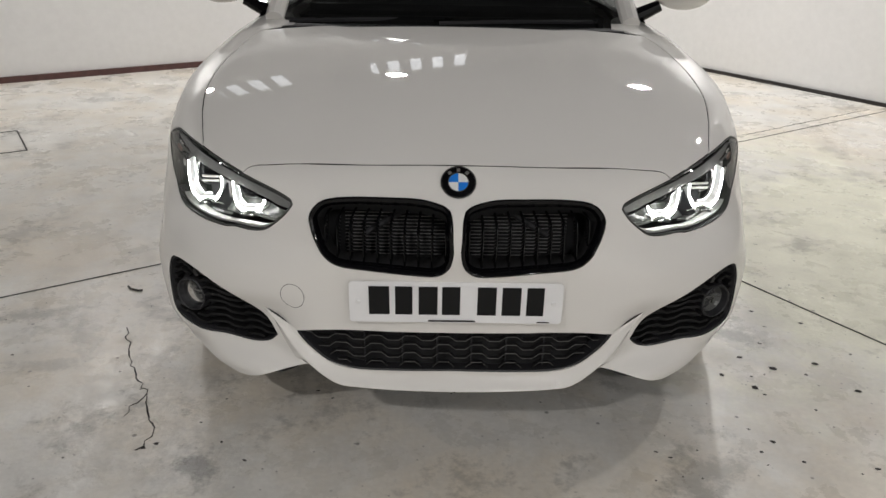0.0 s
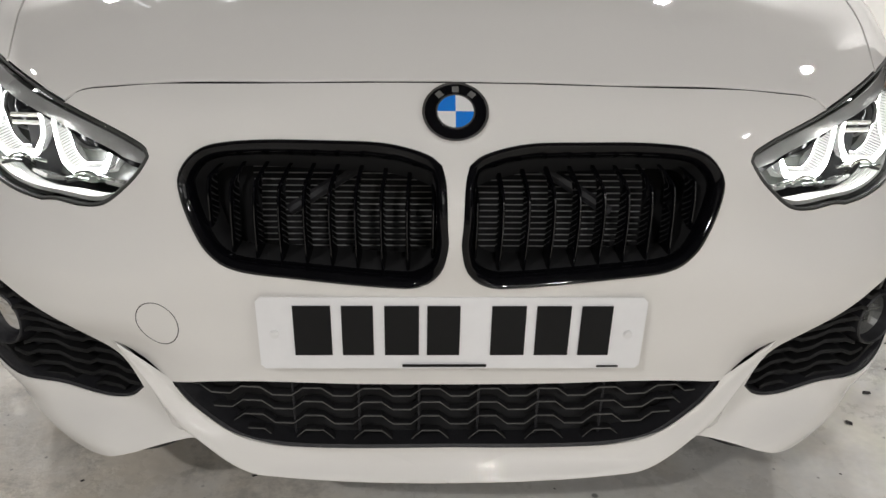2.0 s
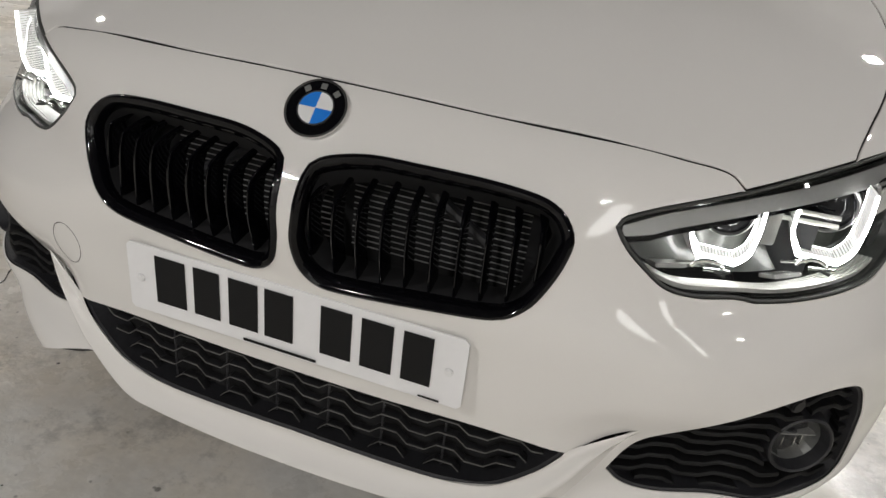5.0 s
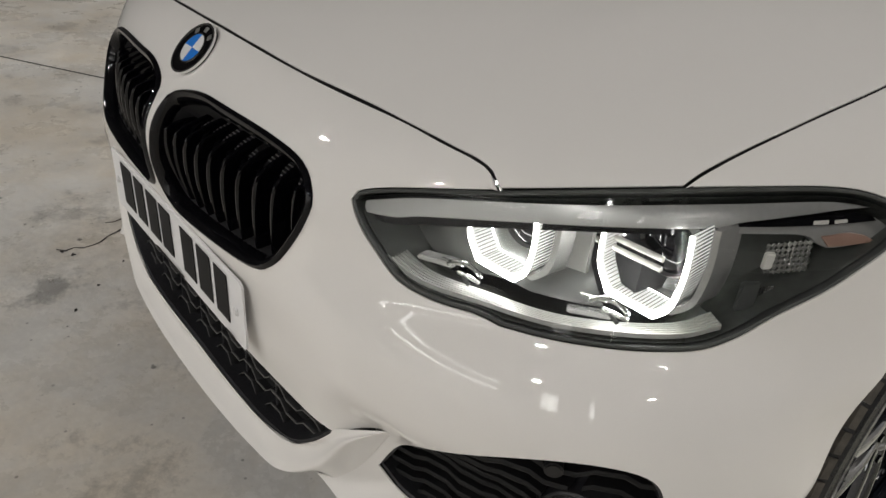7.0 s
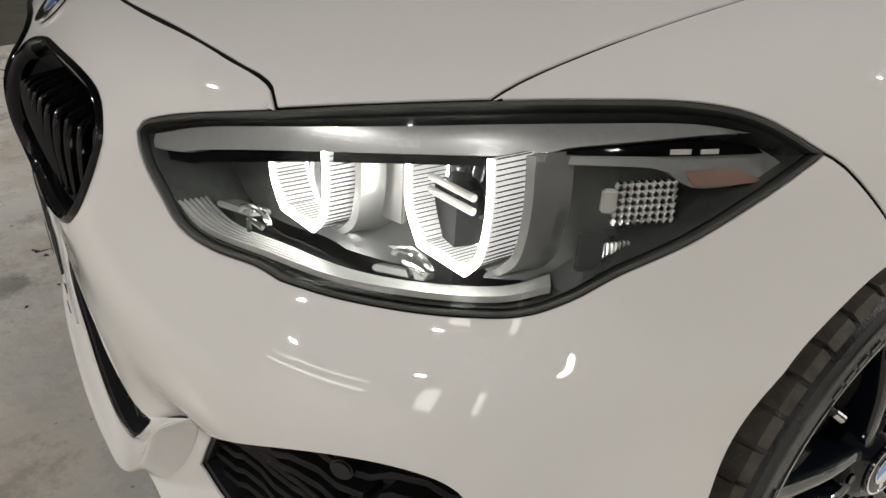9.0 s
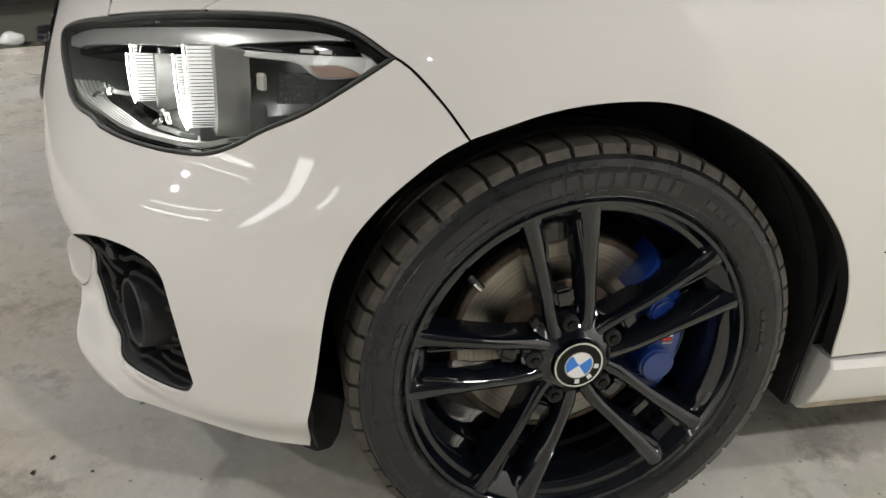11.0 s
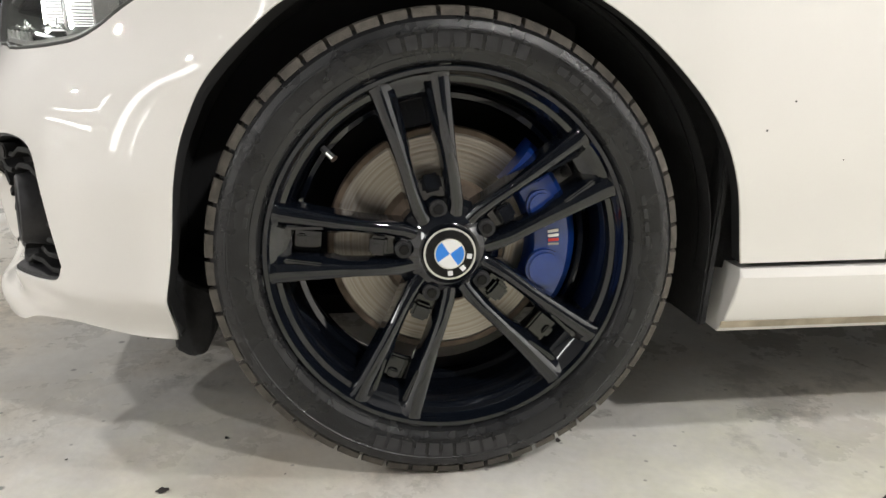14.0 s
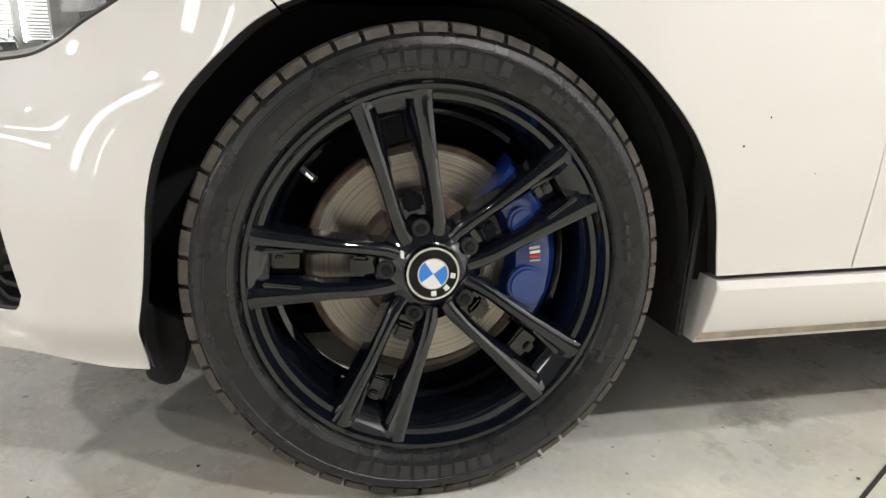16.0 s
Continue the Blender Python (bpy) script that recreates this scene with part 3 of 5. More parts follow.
def side_gap(x, y, z):
    """How far a place lies outside the car's plan at its height (negative: inside)."""
    ax = np.abs(x)
    nose = pieces(z, [0.15, 0.185, 0.235, 0.32, 0.42, 0.52, 0.6, 0.66, 0.72, 0.78], [0.014, 0.006, 0.016, 0.016, 0.002, 0.0, 0.004, 0.016, 0.042, 0.075])
    nose = nose - 0.032 * np.exp(-((ax / 0.41) ** 4)) * step(0.44, 0.62, z) * (1 - step(0.62, 0.74, z))
    # the side intake lies in a shallow pocket above its flap
    nose = nose + 0.036 * np.exp(-(((ax - 0.535) / 0.118) ** 4)) * step(0.2, 0.27, z) * (1 - step(0.34, 0.44, z))
    nose = nose - 0.016 * np.exp(-(((ax - 0.47) / 0.11) ** 2)) * (1 - step(0.18, 0.25, z))
    depth = pieces(z, [0.17, 0.25, 0.33, 0.42, 0.5, 0.58, 0.66, 0.72, 0.8], [DEPTH[0], DEPTH[1], DEPTH[2], DEPTH[3], 0.56, 0.64, 0.69, 0.7, 0.72])
    power = pieces(z, [0.17, 0.25, 0.33, 0.42, 0.5, 0.58, 0.66, 0.72, 0.8], [POWER[0], POWER[1], POWER[2], 3.2, 3.3, 2.45, 2.4, 2.75, 2.8])
    half = pieces(z, [0.17, 0.3, 0.45, 0.6, 0.68, 0.75, 0.85, 0.95, 1.05], [0.815, 0.832, 0.855, 0.862, 0.856, 0.843, 0.805, 0.755, 0.70])
    half = half + 0.034 * step(0.2, 0.27, z) * (1 - step(0.4, 0.52, z)) * (1 - step(0.36, 0.62, y))
    half = half + 0.022 * np.exp(-(((y - AXLE_Y) / 0.42) ** 2) * 1.2)
    ahead = np.maximum((depth + nose - y) / depth, 0.0)
    behind = np.maximum((y - 3.35) / 0.8, 0.0)
    r = (np.abs(x) / half) ** power + ahead**2 + behind**2.6
    return (np.sqrt(np.maximum(r, 1e-9)) - 1.0) * 0.62


def hood_height(x, y):
    mid = pieces(y, [0.0, 0.1, 0.25, 0.5, 0.8, 1.12, 1.4], [0.735, 0.772, 0.82, 0.876, 0.922, 0.955, 0.975])
    drop = pieces(y, [0.0, 0.15, 0.3, 0.7, 1.1], [0.12, 0.105, 0.08, 0.045, 0.02])
    bulge = 0.012 * step(0.34, 0.46, np.abs(x)) * step(0.1, 0.5, y)
    return mid - drop * np.abs(x / 0.72) ** 2.2 + bulge * 0.6


def body(x, y, z):
    """The car's skin is where this is zero; below zero is inside."""
    s, t, k = side_gap(x, y, z), z - hood_height(x, y), 0.022
    top = np.maximum(s, t)
    return top + k * np.log(np.exp((s - top) / k) + np.exp((t - top) / k))


def skin(chart, a, b):
    """Places of the skin for points (a, b) of a chart: C round an upright axis, T straight down, P round a lengthwise axis."""
    a, b = np.asarray(a, float), np.asarray(b, float)
    zero = np.zeros_like(a)
    if chart == "C":
        start, way = (zero, zero + 0.9, b), (np.sin(a / 0.8), -np.cos(a / 0.8), zero)
    elif chart == "T":
        start, way = (a, b, zero + 0.45), (zero, zero, zero + 1)
    else:
        start, way = (zero, b, zero + 0.3), (np.cos(a / 0.8), zero, np.sin(a / 0.8))
    near, far = zero.copy(), zero + 1.6
    for _ in range(32):
        half = (near + far) / 2
        inside = body(*(s + w * half for s, w in zip(start, way))) < 0
        near, far = np.where(inside, half, near), np.where(inside, far, half)
    return np.stack([s + w * near for s, w in zip(start, way)], -1)


def outward(p):
    """The skin's normals at places p."""
    e, n = 1e-4, []
    for i in range(3):
        d = np.zeros(3)
        d[i] = e
        n.append(body(*(p + d).T) - body(*(p - d).T))
    n = np.stack(n, -1)
    return n / np.maximum(np.linalg.norm(n, axis=-1, keepdims=True), 1e-12)


car = thing("car", (0, 0, 0), "white compact hatchback with black grilles and lit headlights", "car")

# outlines on the skin, for the car's own left half
LAMP = ring([(0.360, 0.654), (0.356, 0.663), (0.361, 0.672), (0.378, 0.680), (0.417, 0.692), (0.484, 0.708), (0.565, 0.726), (0.659, 0.742), (0.74, 0.751), (0.80, 0.753), (0.843, 0.745), (0.886, 0.722)],
            [(0.842, 0.684), (0.802, 0.652), (0.759, 0.625), (0.728, 0.602), (0.697, 0.587), (0.659, 0.581), (0.623, 0.578), (0.568, 0.576), (0.522, 0.577)],
            [(0.498, 0.582), (0.454, 0.583), (0.418, 0.592), (0.388, 0.618), (0.370, 0.638), (0.360, 0.654)])
KIDNEY = round_ring([(0.011, 0.6), (0.014, 0.654), (0.027, 0.674), (0.076, 0.687), (0.138, 0.689), (0.228, 0.686), (0.286, 0.674), (0.309, 0.645), (0.306, 0.615),
                     (0.290, 0.576), (0.271, 0.547), (0.241, 0.528), (0.172, 0.520), (0.077, 0.509), (0.040, 0.510), (0.018, 0.531), (0.010, 0.568)]) + np.array([0, 0.006])
GRILLE_TOP = spline([(0.0, 0.342), (0.12, 0.343), (0.228, 0.345), (0.30, 0.34), (0.352, 0.329)])
GRILLE = mirrored(np.vstack([GRILLE_TOP,
                             spline([(0.352, 0.329), (0.32, 0.287), (0.275, 0.245), (0.224, 0.232), (0.130, 0.229), (0.0, 0.23)])[1:]]))
FOG = ring([(0.408, 0.284), (0.425, 0.325), (0.447, 0.362), (0.48, 0.397), (0.53, 0.428), (0.585, 0.449), (0.636, 0.454), (0.672, 0.442), (0.688, 0.405), (0.699, 0.34), (0.706, 0.287)],
           [(0.694, 0.266), (0.665, 0.260), (0.615, 0.258), (0.56, 0.255), (0.50, 0.250), (0.457, 0.251), (0.43, 0.260), (0.408, 0.284)]) + np.array([0, 0.012])
ARCH = [(0.814, 0.2), (0.836, 0.311), (0.848, 0.401), (0.856, 0.483), (0.880, 0.550), (0.930, 0.613), (0.965, 0.642)]
SHUT = [(0.886, 0.722), (0.903, 0.712), (0.936, 0.679), (0.965, 0.642)]
HOODLINE = [(0.0, 0.091), (0.1, 0.092), (0.23, 0.100), (0.38, 0.127), (0.46, 0.145), (0.497, 0.1555), (0.518, 0.1585), (0.532, 0.154)]


def to_chart(chart, p):
    x, y, z = p.T
    if chart == "C":
        return np.stack([0.8 * np.arctan2(x, 0.9 - y), z], -1)
    if chart == "T":
        return np.stack([x, y], -1)
    return np.stack([0.8 * np.arctan2(z - 0.3, x), y], -1)


def recharted(points, a, b):
    points = np.array(points, float)
    return to_chart(b, skin(a, points[:, 0], points[:, 1]))


hood_c = recharted(HOODLINE, "T", "C")
cut = int(np.argmin(np.linalg.norm(LAMP - hood_c[-1], axis=1)))
side_p = recharted([(0.667, 0.284)], "T", "C")[0]
cut2 = int(np.argmin(np.linalg.norm(LAMP - side_p, axis=1)))
tip = int(np.argmax(LAMP[:, 0]))

# bumper: from the bonnet's edge down to the lip, round to the wheel
LOWER = [(0.814, 0.2), (0.764, 0.201), (0.686, 0.208), (0.61, 0.198), (0.55, 0.176), (0.492, 0.167), (0.45, 0.178), (0.417, 0.195), (0.381, 0.214), (0.328, 0.236)]
WALL = [(0.328, 0.236), (0.350, 0.248), (0.371, 0.27), (0.388, 0.30), (0.405, 0.34), (0.422, 0.382)]
# the lamp's own opening is cut out of the bumper's upper edge
lamp_low = np.vstack([LAMP[tip:], LAMP[:1]])[::-1]
half = np.vstack([spline(hood_c)[:-1], [LAMP[cut]], LAMP[:cut][::-1], lamp_low[1:], spline(SHUT)[1:-1], spline(ARCH)[::-1], spline(LOWER)[1:], spline(WALL)[1:], spline([(0.422, 0.382), (0.395, 0.36), (0.352, 0.327)])[1:-1], GRILLE[: len(GRILLE_TOP)][::-1]])
outer = grown(mirrored(half), -0.0018)
flip_x = np.array([-1, 1])
bumper = panel("bumper", "C", outer, [grown(h, 0.0) for h in (KIDNEY, KIDNEY[::-1] * flip_x, FOG, FOG[::-1] * flip_x)], parent=car, cell=0.012, depth=0.03)
# the bumper's side turns inwards towards the wheel
for v in bumper.data.vertices:
    x, y, z = v.co
    if abs(x) > 0.6 and 0.2 < z < 0.55 and y > 0.27:
        v.co.x -= math.copysign(0.023 * math.sin(math.pi * (z - 0.2) / 0.35) * min(1.0, (y - 0.27) / 0.14) ** 2, x)


def even(points, n):
    """n places spread evenly along a line of points."""
    p = np.asarray(points, float)
    d = np.concatenate([[0], np.cumsum(np.linalg.norm(np.diff(p, axis=0), axis=1))])
    return np.stack([np.interp(np.linspace(0, d[-1], n), d, p[:, k]) for k in range(p.shape[1])], -1)


# lip under the lower grille, turned up at both ends into a blade
CREST = [(0, -0.008, 0.180), (0.1, -0.007, 0.181), (0.19, -0.003, 0.183), (0.25, 0.002, 0.185), (0.296, 0.007, 0.189), (0.336, 0.014, 0.209), (0.379, 0.021, 0.25), (0.412, 0.028, 0.292), (0.446, 0.038, 0.347)]
crest = even(spline(CREST + [tuple(skin("C", np.array([0.424]), np.array([0.384]))[0])]), 90)
grille_low = GRILLE[len(GRILLE_TOP) - 1 : len(GRILLE_TOP) - 1 + int(np.argmin(GRILLE[len(GRILLE_TOP) - 1 :, 1] + 9 * (GRILLE[len(GRILLE_TOP) - 1 :, 0] > 0.004))) + 1]
inner = even(skin("C", *grille_low.T)[::-1] + np.array([0, 0, 0.0]), 90)
inner[-1] += np.array([0.0, 0.0, 0.006])
inner[0, 0] = 0.0
wall3 = skin("C", *(even(WALL, 40) + np.array([0.007, 0.0])).T)
under_lip = crest[crest[:, 2] < 0.225] + np.array([0.0, 0.05, 0.004])
wall3 = wall3 + outward(wall3) * 0.0006
back = even(spline(np.vstack([under_lip[::6], wall3[4::6], wall3[-1:]])), 90)
rows = []
for i in range(90):
    a, c, o = inner[i], crest[i], back[i]
    side = i / 89
    away = (a - c) / max(np.linalg.norm(a - c), 1e-9)
    out = (o - c) / max(np.linalg.norm(o - c), 1e-9)
    taper = min(1.0, (89 - i) / 14)
    rows.append([a + (c - a) * u + np.array([0, 1, 0]) * 0.012 * taper * math.sin(math.pi * u) ** 1.0 * (1 - 0.5 * u) for u in (0, 0.12, 0.25, 0.4, 0.55, 0.7, 0.82)]
                + [c + away * 0.006 * taper, c + away * 0.0025 * taper + out * 0.0006, c + out * 0.003 * taper, c + out * 0.0075 * taper, c * 0.75 + o * 0.25, (c + o) / 2, o])
grid = np.array(rows)
whole = np.concatenate([grid[:0:-1] * np.array([-1, 1, 1]), grid])
m, k = whole.shape[:2]
lip = bmesh.new()
vs = [lip.verts.new(v) for v in whole.reshape(-1, 3)]
for i in range(m - 1):
    for j in range(k - 1):
        lip.faces.new([vs[i * k + j], vs[(i + 1) * k + j], vs[(i + 1) * k + j + 1], vs[i * k + j + 1]])
bmesh.ops.recalc_face_normals(lip, faces=lip.faces[:])
part("front_lip", lip, "white_paint", car, "white front lip turned up into blades", angle=80)

# bonnet
lamp_t = recharted(LAMP[cut : cut2 + 1], "C", "T")
HOODSIDE = [(0.667, 0.284), (0.671, 0.304), (0.683, 0.35), (0.703, 0.43), (0.724, 0.56), (0.722, 0.71), (0.706, 0.84), (0.684, 0.96), (0.66, 1.05)]
REAR = [(0.66, 1.05), (0.5, 1.075), (0.25, 1.09), (0.0, 1.095)]
half = np.vstack([spline(HOODLINE)[:-1], lamp_t, spline(HOODSIDE)[1:], spline(REAR)[1:]])
bonnet = panel("bonnet", "T", grown(mirrored(half), -0.0022), parent=car, cell=0.018, depth=0.03)

# wings, with the wheel's arch cut out
lamp_p = recharted(LAMP[cut2 : tip + 1], "C", "P")
hood_p = recharted(HOODSIDE, "T", "P")
shut_p = recharted(SHUT, "C", "P")
ARCH_P = [(0.301, 0.572), (0.324, 0.656), (0.333, 0.735), (0.331, 0.808), (0.312, 0.883), (0.276, 0.968), (0.228, 1.041), (0.169, 1.103), (0.097, 1.142), (-0.008, 1.168)]
WING_END = 1.395
half = np.vstack([lamp_p[:-1], spline([tuple(shut_p[i]) for i in range(4)])[:-1], spline([tuple(shut_p[-1])] + ARCH_P[1:])[:-1],
                  spline([(-0.008, 1.168), (-0.008, WING_END)])[:-1], spline([(-0.008, WING_END), (0.56, WING_END), (0.66, WING_END - 0.06), (0.69, 1.12)])[:-1],
                  spline([tuple(p) for p in hood_p[::-1]])[:-1]])
for flip in (False, True):
    panel("wing", "P", grown(half, -0.0018), parent=car, cell=0.02, depth=0.025, flip=flip)

# doors and rear flanks, seen only past the wheel
for flip in (False, True):
    panel("door", "P", grown(ring([(-0.008, WING_END), (0.55, WING_END)], [(0.62, 1.5), (0.62, 2.35)], [(-0.008, 2.35)], [(-0.008, WING_END)], gap=0.02), -0.002),
          parent=car, cell=0.05, depth=0.02, flip=flip)
    rear_arch = [(-0.008 if abs(w) > 1.55 else 0.8 * math.atan2(AXLE_Z + 0.36 * math.cos(w) - 0.3, 0.85), 3.44 + 0.36 * math.sin(w)) for w in np.linspace(-1.571, 1.571, 24)]
    panel("rear_flank", "P", ring([(-0.008, 2.354), (0.62, 2.354)], [(0.62, 4.0)], [(-0.008, 4.0)], rear_arch[::-1], [(-0.008, 2.354)], gap=0.02), parent=car, cell=0.05, depth=0.02, flip=flip)
panel("tailgate", "C", ring([(1.9, 0.25), (2.5132, 0.25)], [(2.5132, 0.9)], [(1.9, 0.9)], [(1.9, 0.25)], gap=0.03), parent=car, cell=0.04, depth=0.0)
panel("tailgate", "C", ring([(1.9, 0.25), (2.5132, 0.25)], [(2.5132, 0.9)], [(1.9, 0.9)], [(1.9, 0.25)], gap=0.03), parent=car, cell=0.04, depth=0.0, flip=True)

# ---- the car: grilles, lamps, plate ----
def kidney_grille(flip):
    """A gloss black frame with upright bars, in front of the radiator."""
    sx = -1 if flip else 1
    q, s, n = along("C", KIDNEY)
    g = thing("kidney_grille", label="")
    g.parent = car
    g["label"] = "gloss black kidney-shaped grille with upright bars"
    sweep("frame", q, s, n, [(0.002, -0.03), (0.003, 0.001), (0.0, 0.004), (-0.0035, 0.005), (-0.0075, 0.002), (-0.0105, -0.006), (-0.0098, -0.02), (-0.005, -0.03)], "gloss_black", g, flip=flip)
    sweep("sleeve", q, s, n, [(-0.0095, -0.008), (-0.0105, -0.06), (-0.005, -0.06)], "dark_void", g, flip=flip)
    inner = grown(KIDNEY, -0.008)
    for i in range(11):
        a = 0.024 + i * 0.0285
        zs = np.linspace(0.50, 0.70, 60)
        ok = inside(inner, np.stack([np.full(60, a), zs], -1))
        if ok.sum() < 4:
            continue
        z0, z1 = zs[ok][0], zs[ok][-1]
        zz = np.linspace(z0, z1, 24)
        p = skin("C", np.full(24, a), zz)
        nn = outward(p)
        f = (zz - z0) / (z1 - z0)
        back = 0.012 + 0.03 * np.clip((f - 0.74) / 0.26, 0, 1) ** 1.2 + 0.014 * np.clip(0.74 - f, 0, 1) ** 1.3
        p = p - nn * back[:, None]
        across = np.tile([1.0, 0.0, 0.0], (24, 1))
        ahead = np.tile([0.05, -1.0, 0.0], (24, 1))
        sweep("bar", p, across, ahead, [(-0.0026, -0.004), (-0.0019, 0.0), (-0.0008, 0.0014), (0.0008, 0.0014), (0.0019, 0.0), (0.0026, -0.004), (0.0026, -0.033), (-0.0026, -0.033)], "bar_black", g, closed=False, flip=flip)
    return g


for flip in (False, True):
    kidney_grille(flip)

# radiator behind the grilles: core coloured near black for the shade, pale fins, crossed stays
radiator = thing("radiator", label="")
radiator.parent = car
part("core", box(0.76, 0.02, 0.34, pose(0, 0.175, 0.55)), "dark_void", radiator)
for sx in (-1, 1):
    for i in range(17):
        part("fin", box(0.265, 0.0014, 0.0014, pose(sx * 0.15, 0.15, 0.50 + i * 0.0095)), "fin_metal", radiator, smooth=False)
    part("stay", rod([(sx * 0.05, 0.125, 0.685), (sx * 0.23, 0.13, 0.565)], 0.009), "black_plastic", radiator)
# near-black blocks in place of the shade inside the nose and underneath
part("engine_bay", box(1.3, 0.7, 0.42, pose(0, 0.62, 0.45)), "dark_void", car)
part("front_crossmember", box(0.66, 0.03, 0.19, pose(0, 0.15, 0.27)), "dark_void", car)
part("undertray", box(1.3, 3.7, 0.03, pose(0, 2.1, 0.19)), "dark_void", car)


def wavy_row(chart, poly, b0, pitch, amp, start, end, phase, parent, drop, mat, thick=0.0016, reach=0.012):
    """A thin shelf of a honeycomb-like grille: flat runs joined by short slants."""
    pts, a, i = [], start, 0
    while a < end:
        up = (i + phase) % 2 == 0
        z = b0 + (amp if up else 0.0)
        pts += [(a, z), (a + pitch * 0.62, z)]
        a += pitch
        i += 1
    line = np.vstack([spline([pts[k], pts[k + 1]], 0.004)[:-1] for k in range(len(pts) - 1)])
    ok = inside(poly, line)
    if start > 0.1:
        ok &= np.hypot((line[:, 0] - 0.622) / 0.047, (line[:, 1] - 0.360) / 0.058) > 1
    runs, run = [], []
    for p, o in zip(line, ok):
        if o:
            run.append(p)
        elif run:
            runs.append(run)
            run = []
    if run:
        runs.append(run)
    for run in runs:
        if len(run) < 5:
            continue
        run = np.array(run)
        p, s, n = along(chart, run, drop, closed=False)
        if start > 0.1:
            p = skin(chart, run[:, 0], run[:, 1]) + np.array([-0.006, drop + 0.006, 0.0])
            n = np.tile([0.35, -0.937, 0.0], (len(run), 1))
        upv = np.tile([0, 0, 1.0], (len(run), 1))
        for f in ((False, True) if chart == "C" and start > 0.1 else (False,)):
            sweep("slat", p, upv, n, [(-thick, 0.0), (-thick * 0.5, 0.0012), (thick * 0.2, 0.001), (thick, -0.0006), (thick, -reach), (-thick, -reach)], mat, parent[f] if isinstance(parent, dict) else parent, closed=False, flip=f)
            # thin pale line laid on the slat's edge as its highlight
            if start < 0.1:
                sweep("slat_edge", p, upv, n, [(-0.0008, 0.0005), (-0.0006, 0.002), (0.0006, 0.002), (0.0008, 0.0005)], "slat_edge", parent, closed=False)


low_grille = thing("lower_grille", label="")
low_grille.parent = car
low_grille["label"] = "black lower air intake with wavy slats"
q, s, n = along("C", GRILLE)
sweep("surround", q, s, n, [(0.003, -0.004), (-0.003, -0.006), (-0.004, -0.05), (0.003, -0.05)], "black_plastic", low_grille)
for k in range(5):
    wavy_row("C", GRILLE, 0.2305 + k * 0.0245, 0.039, 0.0135, -0.3875, 0.37, 1, low_grille, 0.024, "slat_plastic", 0.0014)
for a in (-0.205, -0.12, -0.04, 0.04, 0.12, 0.205):
    p = skin("C", np.full(2, a), np.array([0.232, 0.334])) + np.array([0, 0.03, 0])
    part("upright", rod(p, 0.002, 6), "black_plastic", low_grille)
# near-black sheet for the shaded depth behind the slats
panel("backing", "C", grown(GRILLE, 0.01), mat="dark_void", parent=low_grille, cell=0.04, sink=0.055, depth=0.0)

fogs = {}
for flip in (False, True):
    f = thing("fog_intake", label="")
    f.parent = car
    f["label"] = "black side intake with wavy slats and a round fog lamp"
    fogs[flip] = f
    q, s, n = along("C", FOG)
    sweep("surround", q, s, n, [(0.003, -0.004), (-0.004, -0.007), (-0.006, -0.04), (0.003, -0.04)], "black_plastic", f, flip=flip)
    panel("backing", "C", grown(FOG, 0.003), mat="black_plastic", parent=f, cell=0.03, sink=0.0, depth=0.0, flip=flip).location = (0.012 if flip else -0.012, 0.042, 0.0)
    c, nn = skin("C", np.array([0.622]), np.array([0.360]))[0], outward(skin("C", np.array([0.622]), np.array([0.360])))[0]
    face = Vector((nn[0] * 0.62, -0.9, 0.03)).normalized()
    m = Matrix.Translation(Vector(c) - Vector(nn) * 0.03) @ face.to_track_quat("Z", "Y").to_matrix().to_4x4()
    if flip:
        m = Matrix.Diagonal((-1, 1, 1, 1)) @ m
    turned = m @ Matrix.Rotation(radians(-90), 4, "Y")
    tube = lathe([(0.038, -0.03), (0.0385, 0.0), (0.042, 0.018), (0.0445, 0.02), (0.047, 0.018), (0.05, 0.0), (0.055, -0.03)], 48)
    tube.transform(turned)
    part("fog_ring", tube, "black_plastic", f)
    bowl = lathe([(0.0, -0.034), (0.012, -0.033), (0.022, -0.028), (0.031, -0.017), (0.0382, 0.0)], 18)
    bowl.transform(turned)
    lamp = part("fog_lamp", bowl, "lamp_silver", f, smooth=False)
    bulb = lathe([(0.0, -0.004), (0.008, -0.006), (0.011, -0.014), (0.011, -0.034)], 20)
    bulb.transform(turned)
    part("bulb_shield", bulb, "black_plastic", lamp)
    part("reflector_shelf", box(0.066, 0.0016, 0.02, m @ pose(0, 0.004, -0.012)), "lamp_satin", lamp)
    for k in (-2, -1, 1, 2):
        part("reflector_rib", box(0.0022, 0.02, 0.016, m @ pose(k * 0.0095, -0.012, -0.017), 0.0005), "lamp_mirror", lamp)
    hood = lathe([(0.0365, -0.003), (0.033, -0.010), (0.027, -0.016), (0.026, -0.017), (0.031, -0.016), (0.0375, -0.003)], 20, radians(20), radians(160))
    hood.transform(turned)
    part("reflector_hood", hood, "lamp_dark", lamp)
    cover = lathe([(0.0, 0.006), (0.02, 0.005), (0.032, 0.0035), (0.0385, 0.001)], 32)
    cover.transform(turned)
    part("lens", cover, "clear_glass", lamp).visible_shadow = False
    sensor = disc(0.011, 0.02, Matrix.Diagonal((-1 if flip else 1, 1, 1, 1)) @ Matrix.Translation(Vector(skin("C", np.array([0.59]), np.array([0.437]))[0]) - Vector(nn) * 0.02) @ Vector(nn).to_track_quat("Z", "Y").to_matrix().to_4x4(), 20, 0.002)
    part("parking_sensor", sensor, "slat_plastic", f)
